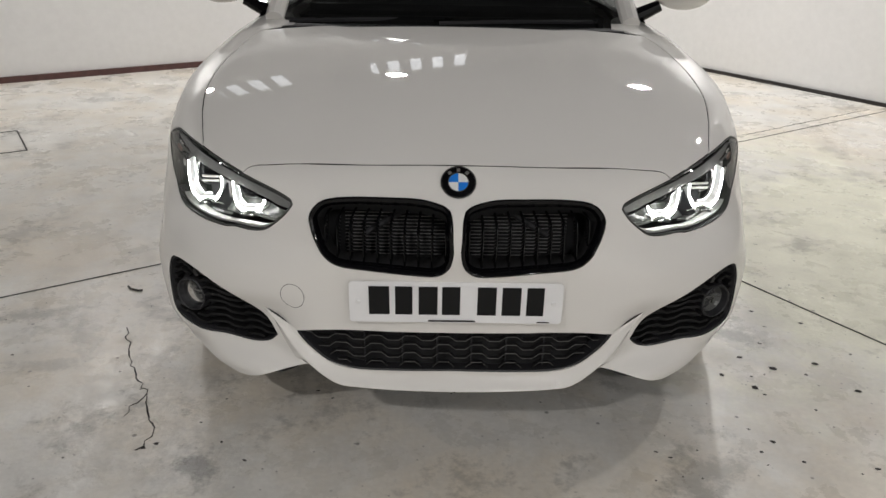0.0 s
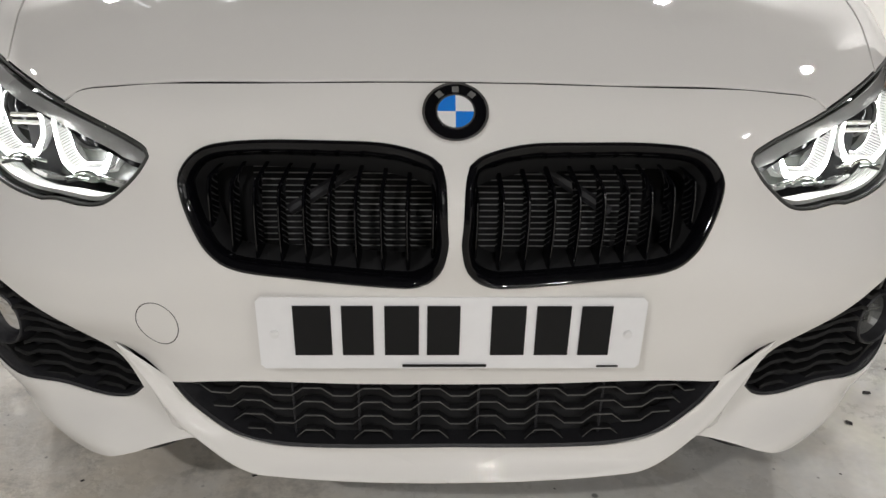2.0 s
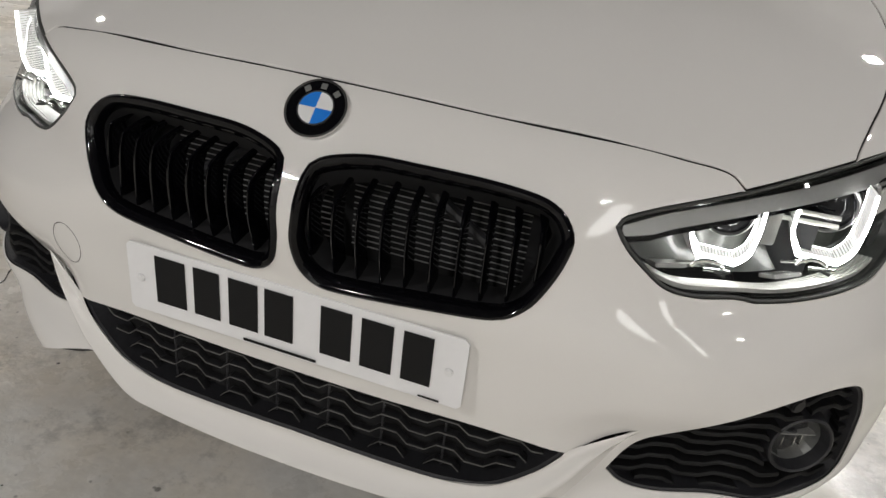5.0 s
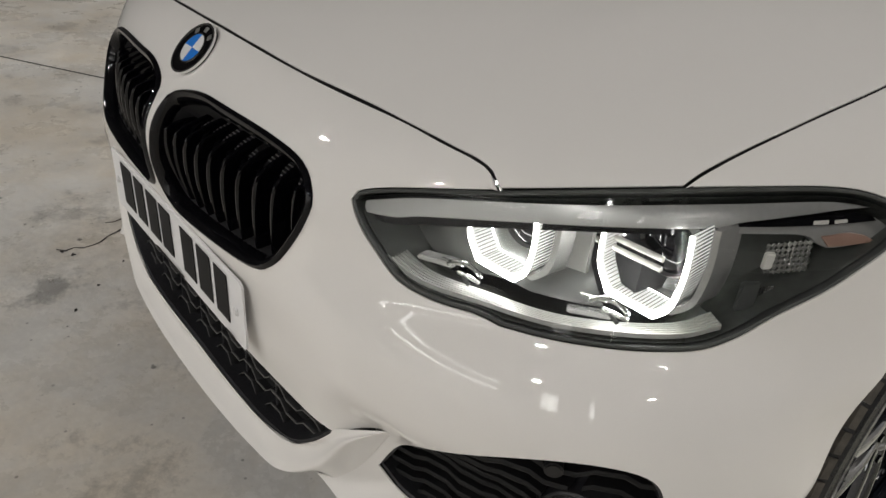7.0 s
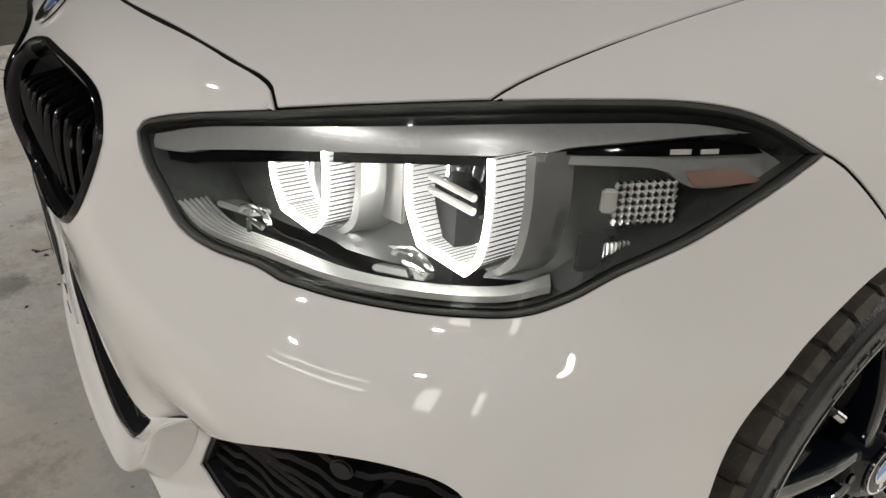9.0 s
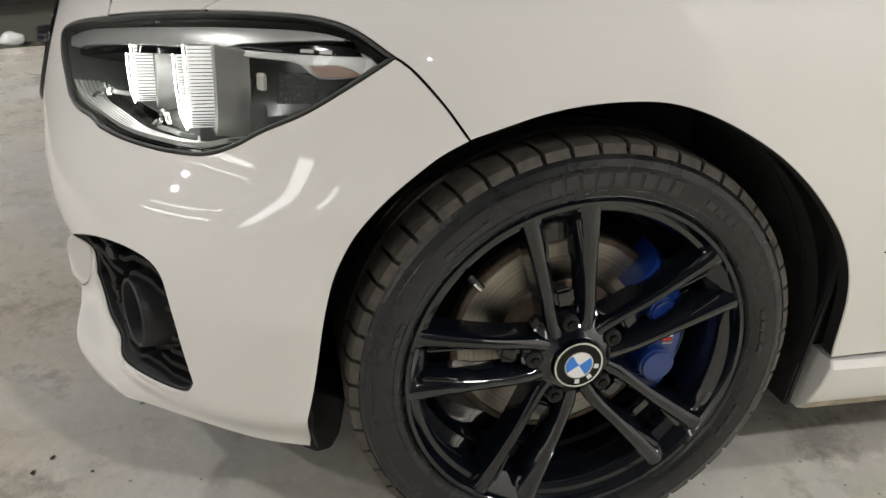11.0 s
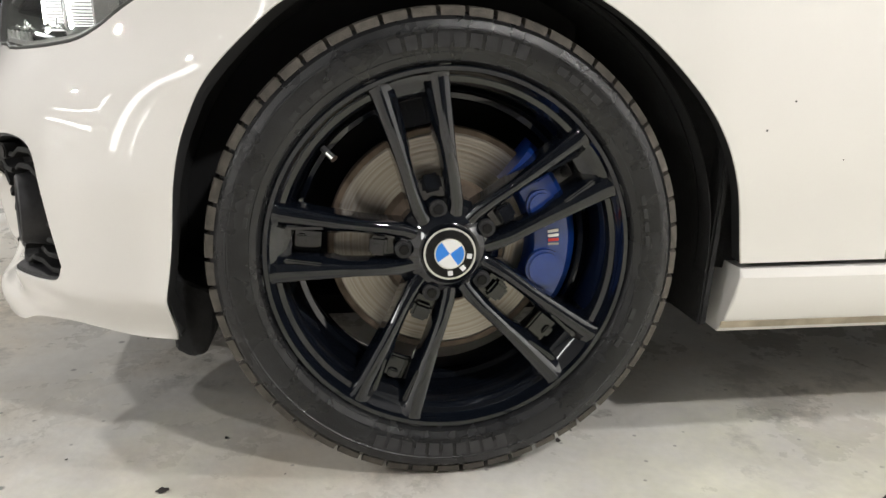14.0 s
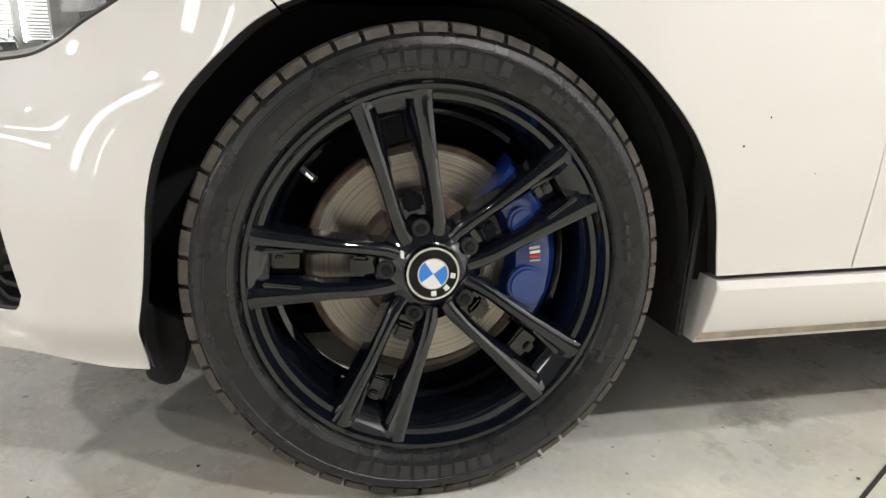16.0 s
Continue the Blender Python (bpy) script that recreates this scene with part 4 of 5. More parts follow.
for k in range(9):
    wavy_row("C", FOG, 0.262 + k * 0.0215, 0.04, 0.0095, 0.38, 0.725, 0, fogs, 0.010, "intake_plastic", 0.0034, 0.024)


def headlight(flip):
    """Clear cover over a dark bowl with two U-shaped light rings, projector lenses and a grey brow."""
    lamp = thing("headlight", label="")
    lamp.parent = car
    lamp["label"] = "lit headlight with two white light rings under a clear cover"
    q, s, n = along("C", LAMP)
    sweep("seal", q, s, n, [(0.0005, -0.03), (0.0, -0.001), (-0.002, 0.001), (-0.004, 0.0), (-0.0045, -0.03)], "lamp_dark", lamp, flip=flip)
    panel("lens", "C", grown(LAMP, -0.005), mat="clear_glass", parent=lamp, cell=0.02, sink=0.0005, depth=0.0, flip=flip).visible_shadow = False
    panel("bowl", "C", grown(LAMP, 0.002), mat="lamp_bowl", parent=lamp, cell=0.02, sink=0.006, depth=0.0, flip=flip).location = (0.036 if flip else -0.036, 0.078, 0.0)
    q, s, n = along("C", grown(LAMP, -0.006))
    sweep("bowl_wall", q, s, n, [(0.0, -0.008), (-0.012, -0.09)], "lamp_bowl", lamp, flip=flip, shut=False)
    # the satin grey brow along the top, a black visor under it, the outer tip with its amber reflector
    upper = [(0.366, 0.664), (0.417, 0.681), (0.484, 0.697), (0.565, 0.714), (0.659, 0.730), (0.74, 0.739), (0.80, 0.742), (0.838, 0.737)]
    lower = [(0.838, 0.737), (0.81, 0.735), (0.76, 0.727), (0.715, 0.718), (0.70, 0.711), (0.677, 0.707), (0.604, 0.697), (0.517, 0.682), (0.42, 0.662), (0.404, 0.656), (0.366, 0.652), (0.366, 0.664)]
    panel("brow", "C", ring(upper, lower[1:]), mat="lamp_satin", parent=lamp, label="satin grey brow", cell=0.02, sink=0.012, depth=0.03, seal="lamp_dark", flip=flip)
    line = np.array(lower[1:-1])[::-1]
    visor = ring([tuple(p) for p in line + np.array([0, 0.004])], [tuple(p) for p in (line + np.array([0, -0.011]))[::-1]])
    panel("visor", "C", visor, mat="gloss_black", parent=lamp, cell=0.02, sink=0.024, depth=0.05, seal="gloss_black", flip=flip)
    tip_line = ring([(0.705, 0.703), (0.775, 0.706), (0.791, 0.699)], [(0.805, 0.691), (0.832, 0.694), (0.855, 0.701)], [(0.868, 0.712), (0.849, 0.726)], [(0.82, 0.728), (0.776, 0.723), (0.715, 0.712)], [(0.705, 0.703)])
    panel("tip_cover", "C", tip_line, mat="lamp_satin", parent=lamp, cell=0.015, sink=0.02, depth=0.02, seal="lamp_dark", flip=flip)
    panel("tip_band", "C", ring([(0.70, 0.7115), (0.779, 0.717), (0.85, 0.7225)], [(0.845, 0.727), (0.82, 0.731), (0.776, 0.7265), (0.715, 0.7155)], [(0.70, 0.7115)]), mat="gloss_black", parent=lamp, cell=0.015, sink=0.0165, depth=0.006, seal="gloss_black", flip=flip)
    panel("amber_reflector", "C", ring([(0.797, 0.704), (0.826, 0.7085), (0.841, 0.705)], [(0.852, 0.699), (0.826, 0.695), (0.805, 0.693)], [(0.797, 0.704)]), mat="amber", parent=lamp, label="pale amber side reflector", cell=0.01, sink=0.0165, depth=0.004, seal="amber", flip=flip)
    panel("mark", "C", ring([(0.785, 0.7185), (0.799, 0.7195)], [(0.799, 0.7235)], [(0.785, 0.7225)], [(0.785, 0.7185)], gap=0.003), mat="lamp_white", parent=lamp, cell=0.01, sink=0.0150, depth=0.001, flip=flip)
    panel("mark", "C", ring([(0.806, 0.720), (0.818, 0.721)], [(0.818, 0.7245)], [(0.806, 0.7235)], [(0.806, 0.720)], gap=0.003), mat="lamp_white", parent=lamp, cell=0.01, sink=0.0150, depth=0.001, flip=flip)
    # light rings: open cups that face ahead, bright at the front edge, ribbed along their depth
    sgn = np.array([-1 if flip else 1, 1, 1])
    for cx, cy, w, z_top, z_low, deep in ((0.528, 0.176, 0.041, 0.690, 0.604, 0.036), (0.659, 0.253, 0.045, 0.708, 0.606, 0.042)):
        h = z_top - z_low
        shape = [(-w, z_top), (-w, z_low + 0.5 * h), (-w * 0.92, z_low + 0.3 * h), (-w * 0.6, z_low + 0.05 * h)]
        shape2 = [(-w * 0.6, z_low + 0.05 * h), (w * 0.55, z_low)]
        shape3 = [(w * 0.55, z_low), (w * 0.86, z_low + 0.16 * h), (w * 0.98, z_low + 0.42 * h), (w, z_low + 0.7 * h), (w * 0.95, z_top)]
        line = np.vstack([spline(shape, 0.004)[:-1], spline(shape2, 0.004)[:-1], spline(shape3, 0.004)])
        ex, nf = np.array([1.0, 0.24, 0.0]), np.array([0.09, -0.995, 0.0])
        front = np.array([cx, cy, 0.0]) + line[:, :1] * ex + line[:, 1:] * np.array([0, 0, 1.0])
        t = np.gradient(front, axis=0)
        s = np.cross(t, nf)
        s /= np.linalg.norm(s, axis=1, keepdims=True)
        if np.einsum("ij,ij->i", s, front - front.mean(0)).mean() < 0:
            s = -s
        n = np.tile(nf, (len(front), 1))
        # the ring is drawn wider towards the bottom, for the glare there
        wide = 0.0023 + 0.0024 * np.clip((z_low + 0.4 * h - front[:, 2]) / (0.4 * h), 0, 1)[:, None]
        sweep("light_ring", front, s * wide, n, [(-1, 0.0), (-0.8, 0.0016), (0.8, 0.0016), (1, 0.0)], "lamp_light", lamp, "glowing white U-shaped light ring", closed=False, flip=flip)
        back = front - n * deep
        sweep("back_edge", back, s, n, [(-0.0012, 0.0), (0.0, 0.0012), (0.0012, 0.0), (0.0, -0.0012)], "lamp_light", lamp, closed=False, flip=flip)
        # the cup's wall glows by itself in place of the ring's spilled light
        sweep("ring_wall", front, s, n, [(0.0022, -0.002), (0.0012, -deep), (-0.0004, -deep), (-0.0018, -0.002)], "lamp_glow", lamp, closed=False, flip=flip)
        sweep("ring_housing", front, s, n, [(0.006, -deep * 0.72), (0.0125, -deep * 0.8), (0.0165, -deep - 0.03), (0.0075, -deep - 0.03)], "lamp_satin", lamp, closed=False, flip=flip)
        bm = bmesh.new()
        for i in range(len(front)):
            for side in (0.0021, -0.0021):
                a = front[i] + s[i] * side - n[i] * 0.004
                c = a - n[i] * (deep - 0.006)
                t1 = t[i] / np.linalg.norm(t[i]) * 0.00045
                quad = [a - t1, a + t1, c + t1, c - t1]
                low4 = [bm.verts.new((v - s[i] * 0.0004) * sgn) for v in quad]
                top4 = [bm.verts.new((v + s[i] * 0.0006 * (1 if side > 0 else -1)) * sgn) for v in quad]
                bm.faces.new(top4)
                for j in range(4):
                    bm.faces.new([low4[j], low4[(j + 1) % 4], top4[(j + 1) % 4], top4[j]])
        bmesh.ops.recalc_face_normals(bm, faces=bm.faces[:])
        part("ring_ribs", bm, "lamp_dark", lamp, smooth=False)["kind"] = "stuff"
        m = Matrix.Translation(np.array([cx, cy + deep + 0.004, (z_top + z_low) / 2 + 0.012]) * sgn) @ Matrix.Rotation(radians(-90), 4, "Z")
        r = w * 0.74
        b = lathe([(r * 1.2, -0.03), (r * 1.15, 0.0), (r * 1.05, 0.006), (r, 0.0)], 36)
        b.transform(m)
        proj = part("projector", b, "lamp_silver", lamp)
        b = lathe([(0.0, 0.014), (r * 0.4, 0.0125), (r * 0.75, 0.008), (r, 0.0)], 36)
        b.transform(m)
        part("projector_lens", b, "gloss_black", proj)
    # plates and bars between the rings
    for cx, cy, cz, sx, sz, yaw, mat in ((0.585, 0.245, 0.645, 0.028, 0.062, 20, "lamp_silver"), (0.585, 0.235, 0.683, 0.03, 0.02, 15, "lamp_white"), (0.735, 0.345, 0.63, 0.022, 0.036, 60, "lamp_dark"), (0.742, 0.35, 0.676, 0.012, 0.02, 60, "lamp_white")):
        m = Matrix.Diagonal((float(sgn[0]), 1, 1, 1)) @ pose(cx, cy, cz, 0, 0, yaw)
        part("frame_plate", box(sx, 0.006, sz, m, 0.002), mat, lamp)
    for z in (0.652, 0.664):
        part("cross_bar", rod([np.array([0.59, 0.262, z]) * sgn, np.array([0.672, 0.272, z]) * sgn], 0.0035, 8), "lamp_white", lamp)
    # ribbed silver tray along the lower edge
    low = spline([(0.40, 0.612), (0.44, 0.597), (0.5, 0.594), (0.56, 0.59), (0.62, 0.592), (0.68, 0.598), (0.715, 0.61)])
    for k in range(6):
        p, s, n = along("C", low, 0.012 + 0.0062 * k, closed=False)
        sweep("tray_rib", p + np.array([0, 0, 0.001 * k]), np.tile([0, 0, 1.0], (len(low), 1)), n, [(-0.006, 0.0026), (0.0, 0.0026), (0.0012, 0.0), (0.0, -0.003), (-0.006, -0.003)], "lamp_tray", lamp, closed=False, flip=flip)
    # mirror strip added under the rings to brighten the lower bowl
    p, s, n = along("C", low, 0.02, closed=False)
    sweep("reflector_floor", p, np.tile([0, 0, 1.0], (len(low), 1)), n, [(-0.002, 0.006), (0.0, 0.006), (0.004, -0.06), (-0.002, -0.06)], "lamp_mirror", lamp, closed=False, flip=flip)
    # chrome clips and dark stays on the floor below each ring
    for a, z in ((0.452, 0.604), (0.588, 0.602)):
        c = skin("C", np.array([a]), np.array([z]))[0] + np.array([0.0, 0.034, 0.0])
        along_x, up = np.array([0.95, 0.3, 0.0]), np.array([0, 0, 1.0])
        arch = [(c + along_x * (0.022 * math.cos(v) + 0.01) + up * 0.013 * math.sin(v)) * sgn for v in np.linspace(0.2, 2.9, 12)]
        part("chrome_clip", rod(arch, 0.0028, 8), "lamp_mirror", lamp)
        for k, (x0, x1, y0, mat) in enumerate(((-0.03, 0.004, 0.012, "lamp_mirror"), (0.006, 0.04, -0.004, "lamp_mirror"), (0.02, 0.034, -0.012, "lamp_dark"))):
            ends = [(c + along_x * x0 + np.array([0, y0, 0.002 * k])) * sgn, (c + along_x * x1 + np.array([0, y0 - 0.008, 0.008 - 0.003 * k])) * sgn]
            part("floor_stay", rod(ends, 0.0024, 6), mat, lamp)
    # shelves added below the rings to catch their light, and the side reflector
    for a, z, wide in ((0.44, 0.612, 0.045), (0.60, 0.6, 0.05)):
        c, nn = skin("C", np.array([a]), np.array([z]))[0], outward(skin("C", np.array([a]), np.array([z])))[0]
        m = Matrix.Translation(Vector(c) - Vector(nn) * 0.055) @ Vector(nn).to_track_quat("-Y", "Z").to_matrix().to_4x4()
        if flip:
            m = Matrix.Diagonal((-1, 1, 1, 1)) @ m
        part("reflector_shelf", box(wide, 0.03, 0.006, m, 0.0015), "lamp_satin", lamp)
    for a, z, sx, sz in ((0.777, 0.672, 0.052, 0.036), (0.757, 0.634, 0.03, 0.014)):
        c, nn = skin("C", np.array([a]), np.array([z]))[0], outward(skin("C", np.array([a]), np.array([z])))[0]
        m = Matrix.Translation(Vector(c) - Vector(nn) * 0.035) @ Vector(nn).to_track_quat("-Y", "Z").to_matrix().to_4x4()
        if flip:
            m = Matrix.Diagonal((-1, 1, 1, 1)) @ m
        bm = bmesh.new()
        for i in range(9):
            for j in range(6):
                bmesh.ops.create_cube(bm, size=1, matrix=m @ pose((i - 4) * sx / 9, 0, (j - 2.5) * sz / 6 + i * 0.0007, 25, 0, 45) @ Matrix.Diagonal((sx / 13, sx / 13, sz / 7, 1)))
        part("side_reflector", bm, "lamp_chrome", lamp, "faceted clear side reflector")
    return lamp


for flip in (False, True):
    headlight(flip)


def roundel(radius, parent, m, name="badge", marks=0.0):
    """A round emblem: black ring, bright rim, four quarters in blue and white."""
    b = lathe([(0.0, -0.004), (radius, -0.004), (radius, 0.0015), (radius * 0.95, 0.003), (0.0, 0.0035)], 48)
    b.transform(m)
    plate = part(name, b, "gloss_black", parent, "round black emblem with blue and white quarters")
    for r0, r1, x in ((0.955, 1.03, 0.0038), (0.56, 0.61, 0.0042)):
        b = lathe([(radius * r0, 0.001), (radius * r0, x), (radius * r1, x), (radius * r1, 0.0)], 48)
        b.transform(m)
        part("rim", b, "chrome", plate)
    for k in range(4):
        bm = bmesh.new()
        c = bm.verts.new((0.0042, 0, 0))
        arc = [bm.verts.new((0.004, radius * 0.57 * math.cos(w), radius * 0.57 * math.sin(w))) for w in np.linspace(k * math.pi / 2, (k + 1) * math.pi / 2, 13)]
        for a, b in zip(arc, arc[1:]):
            bm.faces.new([c, a, b])
        out = bmesh.ops.extrude_face_region(bm, geom=bm.faces[:])
        bmesh.ops.translate(bm, verts=[g for g in out["geom"] if isinstance(g, bmesh.types.BMVert)], vec=(-0.002, 0, 0))
        bmesh.ops.recalc_face_normals(bm, faces=bm.faces[:])
        bm.transform(m)
        part("quarter", bm, "logo_blue" if k % 2 else "logo_white", plate)
    # three plain bars stand in for the marks on the black ring
    for w in (50, 90, 130):
        turn = m @ Matrix.Rotation(radians(w - marks), 4, "X") @ pose(0.0032, radius * 0.78, 0)
        part("mark", box(0.0012, radius * 0.2, radius * 0.2, turn, 0.0003, 1), "lamp_silver" if marks == 0 else "logo_white", plate, smooth=False)
    return plate


p = skin("C", np.array([0.0]), np.array([0.727]))
n = Vector(outward(p)[0])
roundel(0.041, car, Matrix.Translation(Vector(p[0]) + n * 0.002) @ Matrix((n, Vector((1, 0, 0)), n.cross(Vector((1, 0, 0))))).transposed().to_4x4())

# number plate with plain bars for its marks
plate = part("number_plate", prism([(0.26 * a - (0.006 if a > 0 else -0.006) * c, 0.0555 * b - (0.006 if b > 0 else -0.006) * d) for a, b, c, d in
             ((1, 1, 1, 0), (-1, 1, 1, 0), (-1, 1, 0, 1), (-1, -1, 0, 1), (-1, -1, 1, 0), (1, -1, 1, 0), (1, -1, 0, 1), (1, 1, 0, 1))], 0.003, pose(0, -0.007, 0.4415, 91.5, 0, 0)),
             "plate_white", car, "white number plate with black bars")
for x, w in ((-0.187, 0.05), (-0.127, 0.042), (-0.068, 0.046), (-0.012, 0.044), (0.075, 0.046), (0.135, 0.046), (0.193, 0.042)):
    part("mark", box(w, 0.001, 0.077, pose(x, -0.0115, 0.447, 1.5), 0.0), "ink_black", plate, smooth=False)
part("mark", box(0.115, 0.001, 0.004, pose(-0.01, -0.0115, 0.392, 1.5)), "ink_black", plate, smooth=False)
part("mark", box(0.03, 0.001, 0.0025, pose(0.215, -0.0115, 0.391, 1.5)), "ink_black", plate, smooth=False)
for x in (-0.238, 0.238):
    part("screw_cap", disc(0.0062, 0.005, pose(x, -0.0115, 0.4415, 91.5), 20, 0.0015), "logo_white", plate)

# towing eye cover
tow = skin("C", np.array([0.346]), np.array([0.437]))
n = Vector(outward(tow)[0])
c = np.array([(0.346 + 0.0245 * math.cos(w), 0.437 + 0.034 * math.sin(w)) for w in np.linspace(0, 2 * math.pi, 48, endpoint=False)])
q, s, nn = along("C", c)
sweep("towing_cover_gap", q, s, nn, [(-0.0007, 0.0), (0.0, 0.0003), (0.0007, 0.0), (0.0, -0.002)], "joint_dark", car, "thin round gap of the towing cover", flip=True)

# ---- wheels ----
HUB = Vector((0.842, AXLE_Y, AXLE_Z))
TYRE_R = 0.316


def wheel_at(place, turn, mirror=False, detailed=True):
    """Gloss black five double-spoke wheel. Local x points out of the car."""
    wh = thing("wheel", label="")
    wh["label"] = "gloss black alloy wheel with five double spokes and a low-profile tyre"
    R = TYRE_R
    prof = [(0.238, -0.016), (0.243, -0.004), (0.2465, 0.004), (0.248, 0.0062), (0.2492, 0.0052), (0.255, 0.0082), (0.2575, 0.0094), (0.2585, 0.0084), (0.268, 0.0112), (0.2835, 0.0115), (0.2845, 0.0125), (0.2868, 0.0121), (0.2876, 0.0108), (0.294, 0.0086), (0.2965, 0.0078), (0.2975, 0.0064), (0.3005, 0.0036), (0.304, -0.001), (0.307, -0.006)]
    side = [(r, x) for r, x in prof]
    back = [(r, -0.216 - x) for r, x in prof[::-1]]
    b = lathe(side, 120)
    tyre = part("tyre", b, "rubber", wh, "black tyre sidewall")
    part("tyre_inner_wall", lathe(back, 80), "rubber", tyre)
    part("tread_bed", lathe([(0.305, -0.004), (0.3085, -0.012), (0.3085, -0.204), (0.305, -0.212)], 120), "tread_rubber", tyre)
    # shoulder blocks, parted by cross grooves
    count = 54
    for k in range(count):
        w0, w1 = 2 * math.pi * (k + 0.08) / count, 2 * math.pi * (k + 0.92) / count
        bm = bmesh.new()
        rows = []
        for i in range(4):
            w = w0 + (w1 - w0) * i / 3
            skew = 0.022
            pr = [(0.3015, 0.0036, 0), (0.3125, -0.002, 0), (0.3155, -0.014, 0.2), (R, -0.03, 0.6), (R, -0.058, 1.0), (0.307, -0.058, 1.0)]
            rows.append([bm.verts.new((x, r * math.cos(w + skew * sk), r * math.sin(w + skew * sk))) for r, x, sk in pr])
        for r0, r1 in zip(rows, rows[1:]):
            for j in range(5):
                bm.faces.new([r0[j], r0[j + 1], r1[j + 1], r1[j]])
        bm.faces.new(rows[0])
        bm.faces.new(rows[-1][::-1])
        bmesh.ops.recalc_face_normals(bm, faces=bm.faces[:])
        part("tread_block", bm, "tread_rubber", tyre)
    for x0, x1 in ((-0.068, -0.098), (-0.108, -0.138), (-0.148, -0.205)):
        part("tread_rib", lathe([(0.307, x0), (R, x0 - 0.002), (R, x1 + 0.002), (0.307, x1)], 100), "tread_rubber", tyre)
    # rim: lip, well, back
    part("rim", lathe([(0.240, -0.016), (0.2435, -0.006), (0.244, 0.0), (0.241, 0.003), (0.236, 0.0025), (0.232, -0.006), (0.2285, -0.016), (0.222, -0.022), (0.216, -0.035),
                       (0.210, -0.08), (0.206, -0.14), (0.214, -0.19), (0.236, -0.2)], 120), "rim_black", wh)
    part("rim_step", lathe([(0.2295, -0.014), (0.2225, -0.0155), (0.219, -0.021), (0.2225, -0.026)], 96), "rim_black", wh)
    part("barrel_ledge", lathe([(0.208, -0.088), (0.201, -0.092), (0.1985, -0.1), (0.1985, -0.12), (0.206, -0.126)], 96), "rim_black", wh)
    # hub and spokes
    part("hub", lathe([(0.0, -0.012), (0.036, -0.012), (0.041, -0.010), (0.047, -0.014), (0.062, -0.026), (0.072, -0.036), (0.074, -0.07), (0.0, -0.07)], 60), "rim_black", wh)
    for k in range(5):
        mid = radians(103.6 + 72 * k)
        rot = Matrix.Rotation(mid, 4, "X")
        for sgn in (-1, 1):
            bm = bmesh.new()
            rows = []
            # r, centre offset, half width, face height
            # r, centre offset, half width, face height, reach and depth of the facet towards the other bar
            for r, off, hw, x, reach, deep in ((0.040, 0.018, 0.0105, -0.016, 0.8, 0.005), (0.062, 0.0235, 0.0115, -0.013, 0.8, 0.006), (0.085, 0.0265, 0.0098, -0.009, 0.85, 0.007), (0.12, 0.0285, 0.0098, -0.005, 0.9, 0.008),
                                               (0.140, 0.0300, 0.0104, -0.0035, 0.95, 0.009), (0.150, 0.0309, 0.0106, -0.0027, 1.3, 0.013), (0.18, 0.0336, 0.0116, -0.0013, 1.38, 0.015),
                                               (0.205, 0.0359, 0.0126, -0.0003, 1.42, 0.017), (0.224, 0.0378, 0.0134, 0.0004, 1.35, 0.014), (0.234, 0.0402, 0.0165, 0.0012, 1.2, 0.006), (0.2405, 0.0425, 0.0205, 0.0016, 1.1, 0.003)):
                o = sgn * off
                sec = [(-hw * reach - 0.001, x - 0.045), (-hw * reach, x - deep), (-hw * 0.28, x - 0.0006), (-hw * 0.05, x), (hw * 0.82, x - 0.0016), (hw, x - 0.0042), (hw * 1.1, x - 0.016), (hw * 1.3, x - 0.045)]
                rows.append([bm.verts.new(rot @ Vector((xx, r, o + u * (1 if sgn > 0 else -1)))) for u, xx in sec])
            for r0, r1 in zip(rows, rows[1:]):
                for j in range(8):
                    bm.faces.new([r0[j], r0[(j + 1) % 8], r1[(j + 1) % 8], r1[j]])
            bm.faces.new(rows[0])
            bm.faces.new(rows[-1])
            bmesh.ops.recalc_face_normals(bm, faces=bm.faces[:])
            bmesh.ops.bevel(bm, geom=[e for e in bm.edges if len(e.link_faces) == 2 and e.calc_face_angle(0) > 0.3], offset=0.0013, segments=2, affect="EDGES", clamp_overlap=True)
            part("spoke", bm, "rim_black", wh, angle=50)
        # between the two bars: a sloping foot at the rim, an open window, and a pad with a wheel bolt near the hub
        bm = bmesh.new()
        sec = [(0.240, -0.001, 0.030), (0.232, -0.004, 0.0275), (0.207, -0.028, 0.0235), (0.204, -0.05, 0.0235), (0.24, -0.05, 0.03)]
        a0 = [bm.verts.new(rot @ Vector((x, r, -w))) for r, x, w in sec]
        a1 = [bm.verts.new(rot @ Vector((x, r, w))) for r, x, w in sec]
        for j in range(5):
            bm.faces.new([a0[j], a0[(j + 1) % 5], a1[(j + 1) % 5], a1[j]])
        bm.faces.new(a0)
        bm.faces.new(a1)
        bmesh.ops.recalc_face_normals(bm, faces=bm.faces[:])
        part("spoke_foot", bm, "rim_black", wh)
        part("spoke_web", box(0.012, 0.036, 0.044, rot @ pose(-0.056, 0.187, 0), 0.003), "rim_black", wh)
        part("foot_tab", box(0.006, 0.012, 0.014, rot @ pose(-0.047, 0.195, 0), 0.002), "rim_black", wh)
        for sgn in (-1, 1):
            part("spoke_step", box(0.03, 0.05, 0.006, rot @ pose(-0.022, 0.19, sgn * 0.0235, -sgn * 4), 0.002), "rim_black", wh)
        part("bolt_pad", box(0.03, 0.024, 0.026, rot @ pose(-0.044, 0.092, 0, 0, 0, 8), 0.004), "rim_black", wh)
